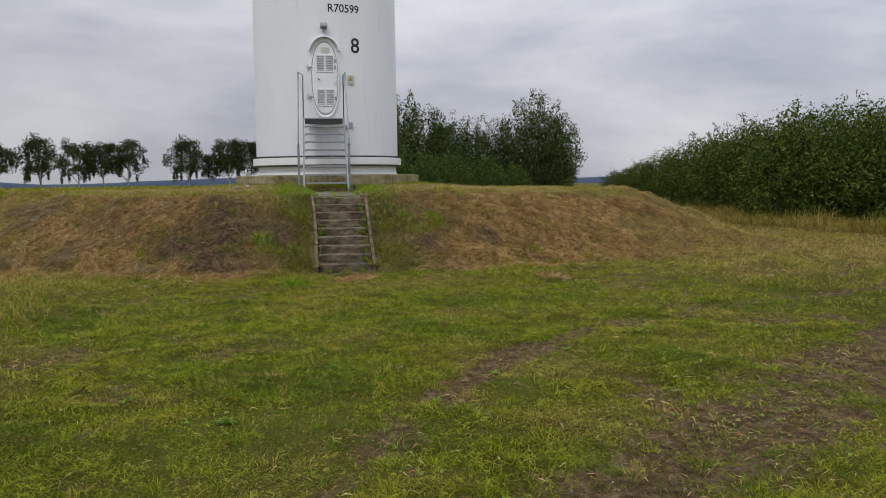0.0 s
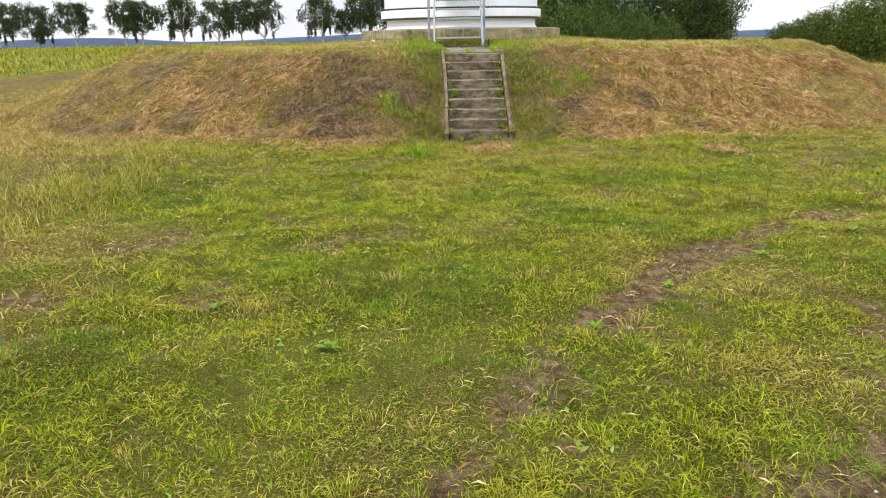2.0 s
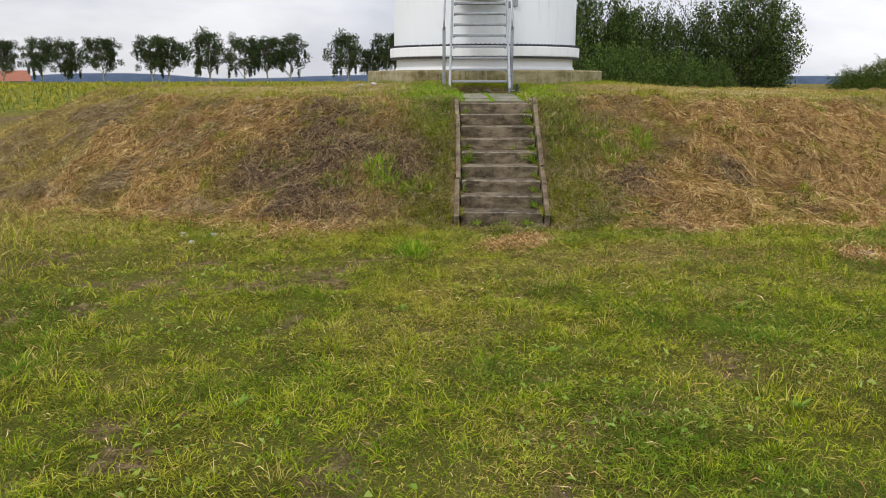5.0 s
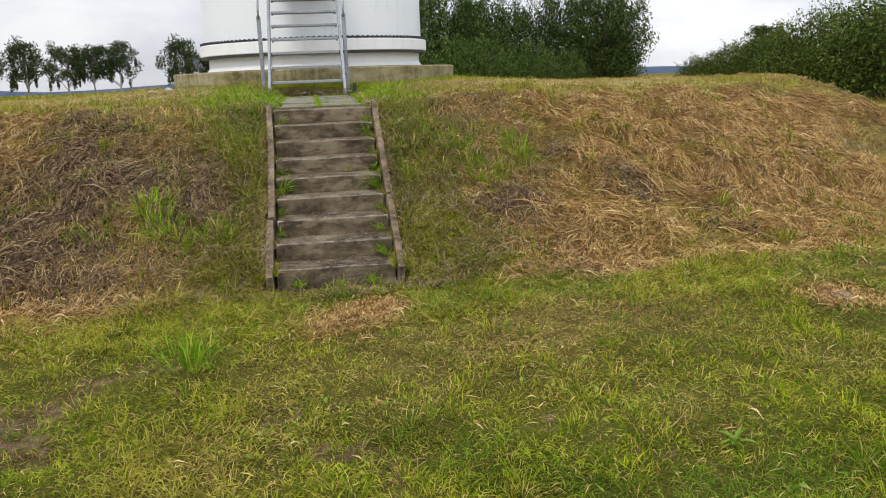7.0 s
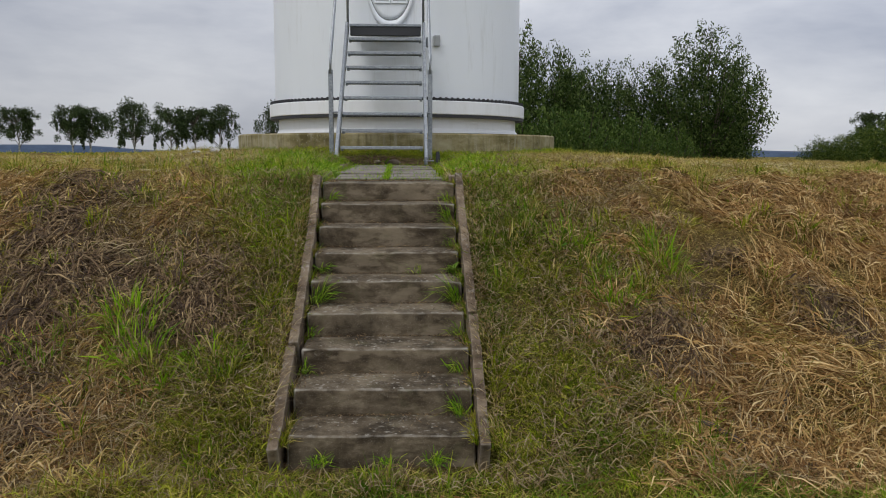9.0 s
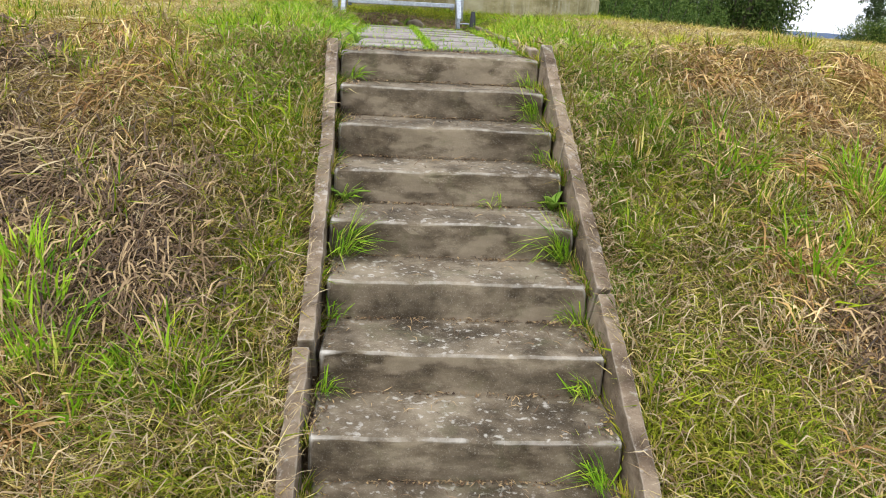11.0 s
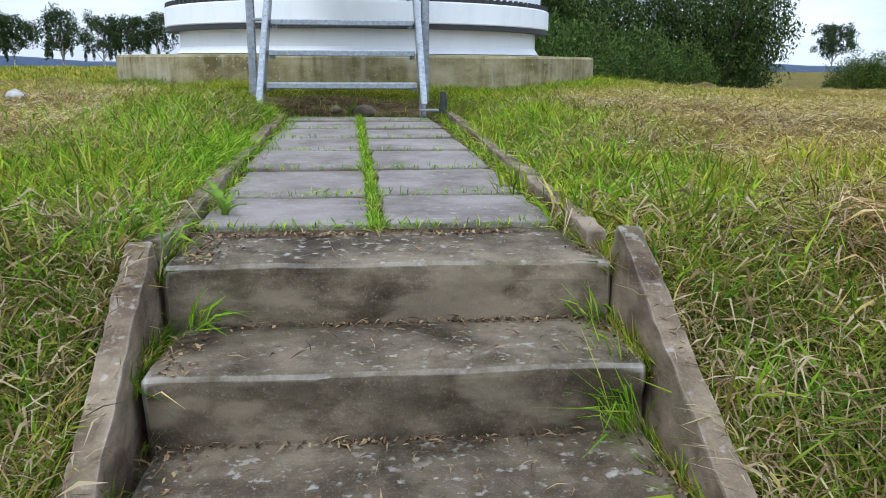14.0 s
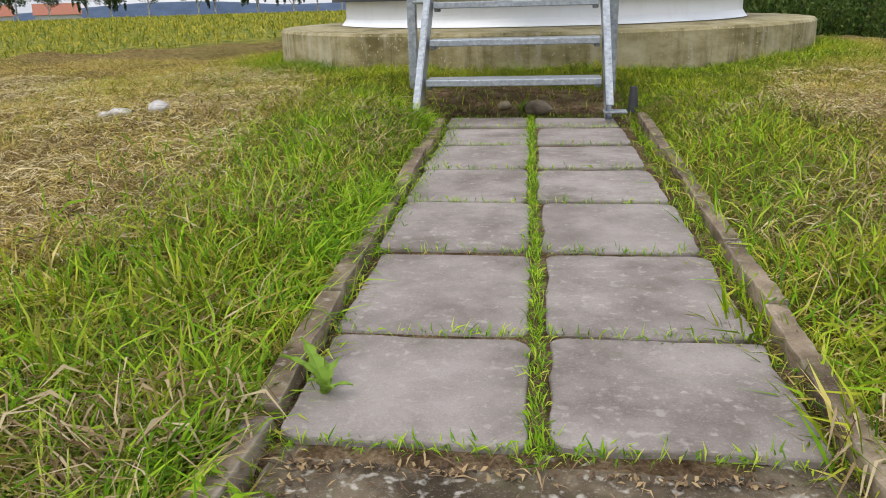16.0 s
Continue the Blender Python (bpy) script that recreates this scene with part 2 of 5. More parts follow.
        c = m.mix(m.math("MULTIPLY", m.step(m.world_noise(4.2, 5, 0.7), 0.56, 0.72), moss), c, (0.10, 0.10, 0.045))
        c = m.mix(m.math("MULTIPLY", m.object_random(), 0.22), c, dark)
        flake = m.math("MULTIPLY", m.step(m.world_noise(30, 3, 0.5), 0.615, 0.66), m.step(m.world_noise(5.0, 3, 0.6), 0.46, 0.58))
        c = m.mix(m.math("MULTIPLY", m.math("MULTIPLY", flake, m.step(m.normal_up(), 0.5, 0.9)), lichen), c, (0.37, 0.345, 0.30))
        damp = m.math("MULTIPLY", m.step(m.world_noise(6, 5, 0.65, (1, 1, 1.7)), 0.50, 0.58), m.step(m.normal_up(), 0.6, 0.2))
        c = m.mix(m.math("MULTIPLY", damp, 0.35), c, dark)
        patch = m.math("MULTIPLY", m.step(m.world_noise(2.6, 4, 0.5, (1, 1, 2.2)), 0.55, 0.59), m.step(m.normal_up(), 0.6, 0.2))
        c = m.mix(m.math("MULTIPLY", patch, 0.55), c, light)
        worn_edge = m.step(m.math("ADD", m.pointiness(), m.math("MULTIPLY", m.math("SUBTRACT", m.world_noise(22, 4), 0.5), 0.03)), 0.535, 0.57)
        c = m.mix(m.math("MULTIPLY", worn_edge, edge), c, (0.52, 0.49, 0.43))
        m.color(c).bump(m.math("ADD", grain, blot), 0.35, 0.006)
        m.b.inputs["Specular IOR Level"].default_value = 0.2
        return m.m

    M["step"] = concrete("step_concrete", (0.037, 0.027, 0.015), (0.095, 0.072, 0.045), (0.235, 0.19, 0.13), 0.6, 0.5)
    M["slab"] = concrete("slab_concrete", (0.150, 0.126, 0.110), (0.215, 0.186, 0.168), (0.295, 0.260, 0.238), 0.3, 0.22, 0.0)
    M["kerb"] = concrete("kerb_concrete", (0.062, 0.042, 0.025), (0.145, 0.104, 0.068), (0.29, 0.225, 0.155), 0.45, 0.5, 0.2)
    # plinth: pale concrete with algae and efflorescence
    m = Mat("plinth_concrete", 0.9)
    grain, alg = m.world_noise(70, 5, 0.7), m.world_noise(1.6, 5, 0.7, (1, 1, 2.2))
    c = m.ramp(alg, [(0.32, (0.12, 0.098, 0.038)), (0.5, (0.26, 0.22, 0.11)), (0.7, (0.42, 0.37, 0.23))])
    drip = m.world_noise(9, 4, 0.6, (1, 1, 0.12))
    c = m.mix(m.math("MULTIPLY", m.step(drip, 0.5, 0.66), 0.5), c, (0.42, 0.39, 0.30))
    c = m.mix(m.math("MULTIPLY", m.step(drip, 0.44, 0.3), 0.55), c, (0.07, 0.06, 0.03))
    c = m.mix(m.math("MULTIPLY", m.step(m.voronoi(26), 0.2, 0.13), m.step(alg, 0.56, 0.44)), c, (0.44, 0.42, 0.32))
    m.color(c).bump(grain, 0.3, 0.006)
    m.b.inputs["Specular IOR Level"].default_value = 0.2
    M["plinth"] = m.m
    # painted steel
    m = Mat("white_paint", 0.35)
    c = m.mix(m.math("MULTIPLY", m.step(m.world_noise(0.7, 4, 0.6, (1, 1, 0.25)), 0.45, 0.7), 0.5), (0.84, 0.88, 0.915), (0.77, 0.81, 0.85))
    c = m.mix(m.math("MULTIPLY", m.step(m.world_noise(6, 5, 0.7, (1, 1, 0.1)), 0.58, 0.75), 0.35), c, (0.50, 0.51, 0.48))
    m.color(c)
    M["white"] = m.m
    m = Mat("base_white_paint", 0.4)
    m.color(m.mix(m.math("MULTIPLY", m.step(m.world_noise(4, 5, 0.7, (1, 1, 0.3)), 0.5, 0.75), 0.4), (0.85, 0.87, 0.885), (0.66, 0.67, 0.64)))
    M["white2"] = m.m
    for key, col, ro in (("black", (0.02, 0.02, 0.022), 0.55), ("rubber", (0.035, 0.036, 0.04), 0.7), ("grey", (0.36, 0.38, 0.39), 0.5), ("vent", (0.62, 0.64, 0.65), 0.5),
                         ("yellow", (0.75, 0.55, 0.05), 0.5), ("cream", (0.62, 0.62, 0.52), 0.5), ("gasket", (0.20, 0.21, 0.22), 0.6)):
        m = Mat(key + "_finish", ro)
        m.color(m.mix(m.math("MULTIPLY", m.world_noise(25, 4), 0.35), (*col, 1), tuple(v * 0.6 for v in col)))
        M[key] = m.m
    # galvanised steel
    m = Mat("galvanised_steel", 0.5, 0.55)
    z = m.world_noise(38, 3, 0.6)
    c = m.ramp(z, [(0.3, (0.23, 0.25, 0.275)), (0.5, (0.32, 0.345, 0.37)), (0.7, (0.43, 0.455, 0.48))])
    c = m.mix(m.math("MULTIPLY", m.step(m.world_noise(5, 5, 0.7), 0.52, 0.72), 0.45), c, (0.22, 0.23, 0.23))
    m.color(c).rough(m.step(z, -0.1, 1.4))
    M["steel"] = m.m
    # foliage and bark
    for key, cols in (("willow", ((0.022, 0.042, 0.010), (0.06, 0.10, 0.022), (0.16, 0.21, 0.06))), ("hedge", ((0.022, 0.045, 0.009), (0.068, 0.112, 0.018), (0.19, 0.225, 0.045))),
                      ("shrub", ((0.04, 0.08, 0.018), (0.09, 0.15, 0.03), (0.18, 0.24, 0.06))), ("birch", ((0.02, 0.034, 0.014), (0.045, 0.068, 0.026), (0.09, 0.12, 0.045)))):
        m = Mat(key + "_leaf", 0.5)
        m.color(m.ramp(m.island(), [(0.0, cols[0]), (0.55, cols[1]), (1.0, cols[2])])).thin(0.2)
        M[key] = m.m
    m = Mat("bark", 0.9)
    m.color(m.ramp(m.noise(6, 5, 0.7), [(0.35, (0.05, 0.04, 0.03)), (0.65, (0.14, 0.11, 0.085))]))
    M["bark"] = m.m
    m = Mat("birch_bark", 0.8)
    m.color(m.ramp(m.noise(2.5, 5, 0.7, "Object", (1, 1, 3)), [(0.4, (0.06, 0.055, 0.05)), (0.52, (0.42, 0.41, 0.39)), (0.7, (0.6, 0.59, 0.57))]))
    M["birch_bark"] = m.m
    # distant woods; the blue of the haze is put into the base colour
    m = Mat("hazy_far_forest", 1.0)
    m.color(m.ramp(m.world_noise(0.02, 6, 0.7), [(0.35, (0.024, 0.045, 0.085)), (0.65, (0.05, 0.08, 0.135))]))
    M["far"] = m.m
    m = Mat("stone", 0.85)
    m.color(m.ramp(m.noise(14, 5), [(0.3, (0.26, 0.24, 0.21)), (0.5, (0.38, 0.36, 0.33)), (0.7, (0.54, 0.52, 0.49))])).bump(m.noise(60, 4), 0.4, 0.01)
    M["stone"] = m.m
    m = Mat("brown_stone", 0.9)
    m.color(m.ramp(m.noise(14, 5), [(0.3, (0.12, 0.09, 0.06)), (0.7, (0.33, 0.27, 0.19))])).bump(m.noise(60, 4), 0.4, 0.01)
    M["stone2"] = m.m
    m = Mat("pebble", 0.85)
    m.color(m.ramp(m.island(), [(0.0, (0.10, 0.085, 0.07)), (0.6, (0.24, 0.21, 0.18)), (1.0, (0.48, 0.45, 0.40))]))
    M["pebble"] = m.m
    m = Mat("roof_tile", 0.8)
    m.color(m.ramp(m.noise(3, 5), [(0.3, (0.24, 0.085, 0.05)), (0.7, (0.36, 0.14, 0.085))]))
    M["roof"] = m.m
    return M


M = make_materials()

# ---- mesh helpers ----


def thing(name, label, category, group="", kind="", at=(0, 0, 0)):
    ob = new(name)
    ob.location = at
    return tagged(ob, label, category, group, kind)


def solid(name, data, material, parent=None, label=""):
    ob = new(name, data)
    if material:
        data.materials.append(material)
    if parent:
        ob.parent = parent
    if label:
        ob["label"] = label
    return ob


def part(name, bm, material, parent=None, label="", smooth=False):
    me = bpy.data.meshes.new(name)
    bm.normal_update()
    bm.to_mesh(me)
    bm.free()
    if smooth:
        me.polygons.foreach_set("use_smooth", [True] * len(me.polygons))
    return solid(name, me, material, parent, label)


def box(bm, size, m=Matrix(), bevel=0.0, seg=1):
    made = bmesh.ops.create_cube(bm, size=1.0, matrix=m @ Matrix.Diagonal((*size, 1)))
    if bevel:
        edges = {e for v in made["verts"] for e in v.link_edges}
        bmesh.ops.bevel(bm, geom=list(edges), offset=bevel, segments=seg, profile=0.6, affect="EDGES")
    return bm


def span(x0, x1, y0, y1, z0, z1, bevel=0.0, seg=1, bm=None):
    return box(bm or bmesh.new(), (x1 - x0, y1 - y0, z1 - z0), pose((x0 + x1) / 2, (y0 + y1) / 2, (z0 + z1) / 2), bevel, seg)


def tube(bm, pts, radii, n=8, cap=True):
    pts = [Vector(p) for p in pts]
    rings = []
    for i, p in enumerate(pts):
        d = (pts[min(i + 1, len(pts) - 1)] - pts[max(i - 1, 0)]).normalized()
        a = d.cross(Vector((0, 0, 1)) if abs(d.z) < 0.95 else Vector((1, 0, 0))).normalized()
        b = d.cross(a)
        r = radii[i] if isinstance(radii, (list, tuple)) else radii
        rings.append([bm.verts.new(p + (a * math.cos(k * math.tau / n) + b * math.sin(k * math.tau / n)) * r) for k in range(n)])
    for r0, r1 in zip(rings, rings[1:]):
        for k in range(n):
            bm.faces.new((r0[k], r0[(k + 1) % n], r1[(k + 1) % n], r1[k]))
    if cap:
        bm.faces.new(rings[0][::-1])
        bm.faces.new(rings[-1])
    return bm


def lathe(profile, n=96, centre=(0, 0), cap=False):
    """A turned body from (radius, z) pairs."""
    bm = bmesh.new()
    rings = [[bm.verts.new((centre[0] + r * math.cos(k * math.tau / n), centre[1] + r * math.sin(k * math.tau / n), z)) for k in range(n)] for r, z in profile]
    for a, b in zip(rings, rings[1:]):
        for k in range(n):
            bm.faces.new((a[k], a[(k + 1) % n], b[(k + 1) % n], b[k]))
    if cap:
        bm.faces.new(rings[-1])
    return bm


def mesh_arrays(name, verts, tris, attrs=None, smooth=False):
    me = bpy.data.meshes.new(name)
    me.vertices.add(len(verts))
    me.vertices.foreach_set("co", np.ascontiguousarray(verts, dtype=np.float32).ravel())
    k = tris.shape[1]
    me.loops.add(tris.size)
    me.loops.foreach_set("vertex_index", np.ascontiguousarray(tris, dtype=np.int32).ravel())
    me.polygons.add(len(tris))
    me.polygons.foreach_set("loop_start", np.arange(0, tris.size, k, dtype=np.int32))
    me.update(calc_edges=True)
    for key, values in (attrs or {}).items():
        a = me.attributes.new(key, "FLOAT", "POINT")
        a.data.foreach_set("value", np.ascontiguousarray(values, dtype=np.float32))
    if smooth:
        me.polygons.foreach_set("use_smooth", np.ones(len(tris), dtype=bool))
    return me


RNG = np.random.default_rng(11)


def blades(name, base, length, width, lean, material, yaw=None, dry=None, droop=0.25):
    """Many bent, pointed leaves. base: N x 3; lean: the tip's outward reach as a share of the length."""
    n = len(base)
    yaw = RNG.uniform(0, math.tau, n) if yaw is None else yaw
    out = np.stack([np.cos(yaw), np.sin(yaw), np.zeros(n)], 1)
    side = np.stack([-np.sin(yaw), np.cos(yaw), RNG.normal(0, 0.5, n)], 1)
    L, W = np.broadcast_to(length, n)[:, None], np.broadcast_to(width, n)[:, None]
    ln = np.clip(np.broadcast_to(lean, n), 0, 1)[:, None]
    up = np.sqrt(1 - ln ** 2)
    mid = base + L * 0.5 * (out * ln * 0.88 + np.array([0, 0, 1]) * np.sqrt(1 - (0.88 * ln) ** 2))
    out = out + side * RNG.normal(0, 0.45, n)[:, None]
    tip = mid + L * 0.5 * (out * np.minimum(ln * 1.25, 1.0) + np.array([0, 0, 1]) * (up - droop * ln))
    v = np.stack([base, mid - side * W / 2, mid + side * W / 2, tip], 1).reshape(-1, 3)
    q = np.arange(n)[:, None] * 4
    t = np.concatenate([q + np.array([[0, 2, 1]]), q + np.array([[1, 2, 3]])], 0)
    attrs = {} if dry is None else {"dry": np.repeat(dry, 4)}
    me = mesh_arrays(name, v, t, attrs)
    return solid(name, me, material)


# ---- the lie of the land ----
RISE, RUN, HALF = 0.1525, 0.3125, 0.52
FOOT = 0.045  # level of the ground at the lowest step


def nose_z(y):
    """Height of the line along the step noses."""
    return FOOT + RISE + RISE / RUN * y


def path_z(y):
    return 1.428 + 0.012 * (y - 2.86)



NGRID = np.random.default_rng(5).random((256, 256))


def vnoise(x, y, scale, seed=0):
    """Smooth value noise, 0 to 1, with `scale` metres between its knots."""
    ca, sa = math.cos(0.6 + 1.3 * seed), math.sin(0.6 + 1.3 * seed)
    x, y = (np.asarray(x) * ca - np.asarray(y) * sa) / scale + 17.3 * seed, (np.asarray(x) * sa + np.asarray(y) * ca) / scale + 31.7 * seed
    i, j = np.floor(x).astype(int), np.floor(y).astype(int)
    u, v = x - i, y - j
    u, v = u * u * (3 - 2 * u), v * v * (3 - 2 * v)
    g = lambda a, b: NGRID[a % 256, b % 256]
    return (g(i, j) * (1 - u) + g(i + 1, j) * u) * (1 - v) + (g(i, j + 1) * (1 - u) + g(i + 1, j + 1) * u) * v


def sstep(v, lo, hi):
    t = np.clip((np.asarray(v) - lo) / (hi - lo), 0, 1)
    return t * t * (3 - 2 * t)


def line_dist(x, y, pts):
    best = np.full(np.shape(x), 1e9)
    for (ax, ay), (bx, by) in zip(pts, pts[1:]):
        dx, dy = bx - ax, by - ay
        t = np.clip(((x - ax) * dx + (y - ay) * dy) / (dx * dx + dy * dy), 0, 1)
        best = np.minimum(best, np.hypot(x - ax - t * dx, y - ay - t * dy))
    return best


TOWER = (-0.09, 11.2)
RUTS = ([(9.0, -3.2), (4.4, -5.15), (2.6, -6.2), (1.65, -7.1), (0.9, -8.0), (0.3, -8.9), (-0.2, -9.9), (-0.7, -10.8), (-1.6, -11.6), (-3.0, -13.0)],
        [(11.0, -5.0), (6.5, -7.2), (4.4, -8.6), (2.6, -9.9), (1.2, -10.9), (0.3, -11.8), (-0.5, -14.0), (-1.0, -18.0)])


def mound_u(x, y):
    """Metres outwards from the middle line of the mound's slope."""
    w = 10.5 + 0.9 * sstep(x, -2.0, 2.0)
    return (np.sqrt(((x + 0.1) / w) ** 2 + ((y - 10.0) / 8.78) ** 2) - 1) * 9.2


def field_s(x, y):
    return (y - 24 - 1.1 * (x + 16)) / 1.49


def dirt_at(x, y):
    wob = 0.3 * (vnoise(x, y, 0.6, 24) - 0.5)
    d = (0.62 + 0.4 * sstep(vnoise(x, y, 0.35, 71), 0.3, 0.6)) * (0.45 + 0.55 * sstep(vnoise(x, y, 0.9, 73), 0.35, 0.6)) * (0.6 + 0.4 * sstep(y, -9.0, -7.6)) * (1 - sstep(line_dist(x, y, RUTS[0]) + wob, 0.02, 0.36)) + 0.78 * (1 - sstep(line_dist(x, y, RUTS[1]) + wob, 0.2, 1.15))
    d = d * (0.25 + 0.6 * vnoise(x, y, 0.7, 3) + 0.75 * vnoise(x, y, 0.17, 14)) + 0.55 * sstep(vnoise(x, y, 0.35, 7) * 0.65 + vnoise(x, y, 1.9, 8) * 0.5, 0.66, 0.86)
    d = np.where(y > 0.3, d * 0.25, d)
    s = field_s(x, y)
    d = np.maximum(d, (0.35 + 0.45 * vnoise(x, y, 1.3, 82)) * sstep(s, -2.6, -1.8) * (1 - sstep(s, -0.5, 0.3)))
    under = (1 - sstep(np.abs(x + 0.2), 0.5, 0.85)) * sstep(y, 6.4, 6.6) * (1 - sstep(y, 7.2, 7.7))
    walk_way = (1 - sstep(np.abs(x + 0.07), 0.50, 0.62)) * sstep(y, -0.1, 0.1) * (1 - sstep(y, 6.75, 6.95))
    return np.clip(np.maximum(np.maximum(d, under), walk_way), 0, 1)


def dry_at(x, y):
    n = vnoise(x, y, 0.8, 1) * 0.6 + vnoise(x, y, 2.7, 2) * 0.6
    u = mound_u(x, y)
    mound = 1 - sstep(u, 1.2, 2.2)
    flat = 0.13 + 0.5 * sstep(n, 0.5, 1.0) + 0.4 * sstep(-x, 3.2, 6.5) * sstep(y, -12, -5) + 0.3 * sstep(y, -3.2, 0.0) + 0.35 * sstep(x, 5.0, 8.5) * sstep(y, -4.0, 0.5)
    side = np.abs(x + np.where(x > 0, 0.1, -0.0)) + 0.7 * (n - 0.6)
    slope = sstep(side, 0.95, 2.0) * (0.45 + 0.45 * n) + 0.37 + 0.25 * (vnoise(x, y, 0.35, 13) - 0.5)
    ring = np.hypot(x - TOWER[0], y - TOWER[1])
    plateau = (0.10 + 0.85 * sstep(side, 1.25, 1.9)) * (0.45 + 0.6 * n) * sstep(ring, 2.95, 4.1) + 0.3 * sstep(ring, 4.8, 7)
    top = 1 - sstep(u, -2.2, -1.2)
    m = slope * (1 - top) + plateau * top
    far = sstep(np.hypot(x, y), 18, 30)
    return np.clip(flat * (1 - mound) * (1 - far) + m * mound + 0.6 * far * (1 - mound), 0, 1)


def height(x, y):
    x, y = np.asarray(x, float), np.asarray(y, float)
    u = mound_u(x, y)
    t = np.clip((1.55 - u) / 3.1, 0, 1)
    ramp = np.clip(t * 0.8 + 0.2 * (t * t * (3 - 2 * t)), 0, 1)
    back = 1.0 * sstep(y, 12, 36) - 0.0178 * np.maximum(0, np.hypot(x, y) - 90)
    rise = 0.19 * sstep(y, 2.6, 6.6) * sstep(np.abs(x + 0.07) + 0.06 * (vnoise(x, y, 0.5, 12) - 0.5), 0.5, 1.0)
    rise = np.where(y > 6.6, 0.19 * np.maximum(sstep(np.abs(x + 0.2), 0.5, 1.0), sstep(y, 6.6, 7.3)), rise)
    rise = rise * (1 - 0.95 * sstep(x, 2.2, 5.0)) * (1 - 0.6 * sstep(-x, 2.6, 5.0))
    top = np.maximum(1.43 + rise, back)
    z = back + (top - back) * np.where(u < 3, ramp, 0)
    rough_amp = 0.35 + 0.65 * sstep(np.hypot(x, y - 4), 1.0, 3.0)
    far = np.hypot(x, y)
    bumpy = (0.10 * (vnoise(x, y, 2.6, 4) - 0.5) + 0.06 * (vnoise(x, y, 0.7, 5) - 0.5) + 0.035 * (vnoise(x, y, 0.3, 27) - 0.5) + 0.08 * (vnoise(x, y, 0.24, 44) - 0.5) * sstep(np.abs(x), 1.2, 2.0) * (1 - sstep(np.abs(u), 1.2, 1.9))) * rough_amp * (1 - sstep(far, 40, 80))
    return z + bumpy + (0.12 * (vnoise(x, y, 0.27, 6) - 0.5) + 0.15 * (vnoise(x, y, 0.6, 21) - 0.5)) * (0.3 + 0.7 * sstep(u, -2.2, -1.4)) * sstep(dry_at(x, y), 0.35, 0.8) * (1 - sstep(u, 1.6, 2.4)) * sstep(np.abs(x), 0.7, 1.2) - 0.05 * dirt_at(x, y)


def ground_z(x, y):
    """The sheet itself: sunk under the steps, the paving and the plinth."""
    z = height(x, y)
    in_x = 1 - sstep(np.abs(x), 0.57, 0.66)
    stairs = in_x * sstep(y, -0.25, 0.0) * (1 - sstep(y, 2.7, 2.9))
    path = (1 - sstep(np.abs(x + 0.06), 0.48, 0.58)) * sstep(y, 2.65, 2.8) * (1 - sstep(y, 6.7, 6.85))
    z = np.where(path > 0, z * (1 - path) + (path_z(y) - 0.009) * path, z)
    bed = np.minimum(nose_z(y) - RISE - 0.03, z)
    stairs = stairs * (1 - path)
    return z * (1 - stairs) + bed * stairs


def axis(lo, hi, step, far):
    mid = np.arange(lo, hi + 1e-6, step)
    grow = step * np.cumsum(1.16 ** np.arange(1, 75))
    return np.concatenate([(lo - grow[lo - grow > -far])[::-1], mid, hi + grow[hi + grow < far]])


def build_ground():
    gx, gy = axis(-9, 11, 0.09, 3500), axis(-14, 12, 0.09, 3500)
    X, Y = np.meshgrid(gx, gy)
    Z = ground_z(X, Y)
    nx, ny = len(gx), len(gy)
    i = (np.arange(ny - 1)[:, None] * nx + np.arange(nx - 1)[None]).ravel()
    quads = np.stack([i, i + 1, i + nx + 1, i + nx], 1)
    attrs = {"dry": dry_at(X, Y).ravel(), "dirt": dirt_at(X, Y).ravel(), "crop": (sstep(field_s(X, Y), 0.0, 0.8) * (1 - 0.55 * sstep(Y, 200, 320))).ravel()}
    me = mesh_arrays("ground", np.stack([X, Y, Z], 2).reshape(-1, 3), quads, attrs, True)
    return tagged(solid("ground", me, M["ground"]), "uneven grassy ground with worn ruts and a mown mound", "ground", kind="structure")


ground = build_ground()


def scatter(n, x0, x1, y0, y1, keep=None):
    x, y = RNG.uniform(x0, x1, n), RNG.uniform(y0, y1, n)
    bare = (np.abs(x) < 0.63) & (y > -0.12) & (y < 2.75)
    bare |= (np.abs(x + 0.06) < 0.52) & (y > 2.6) & (y < 6.75)
    bare |= np.hypot(x - TOWER[0], y - TOWER[1]) < 3.0
    ok = ~bare
    if keep is not None:
        ok &= RNG.random(n) < keep(x, y)
    x, y = x[ok], y[ok]
    return np.stack([x, y, height(x, y) - 0.006], 1)


def grass(name, label, base, lo, hi, width, lean=(0.15, 0.95), material="blade", dry_jitter=0.5):
    n = len(base)
    d = dry_at(base[:, 0], base[:, 1])
    dry = np.clip((RNG.random(n) < d * 0.95) * RNG.uniform(0.5, 1.0, n) + RNG.normal(0, 0.06, n) + 0.25 * d, 0, 1)
    clump = vnoise(base[:, 0], base[:, 1], 0.22, 9) * 0.7 + vnoise(base[:, 0], base[:, 1], 1.1, 10) * 0.5
    L = RNG.uniform(lo, hi, n) * (0.3 + 1.25 * clump)
    ob = blades(name, base, L, RNG.uniform(0.7, 1.3, n) * width, np.clip(RNG.uniform(*lean, n) + 0.22 * dry, 0, 1), M[material], None, dry)
    return tagged(ob, label, "grass", kind="stuff")


def worn(x, y):
    return 1 - 0.8 * sstep(dirt_at(x, y) + 0.35 * (vnoise(x, y, 0.09, 72) - 0.5), 0.25, 0.75)


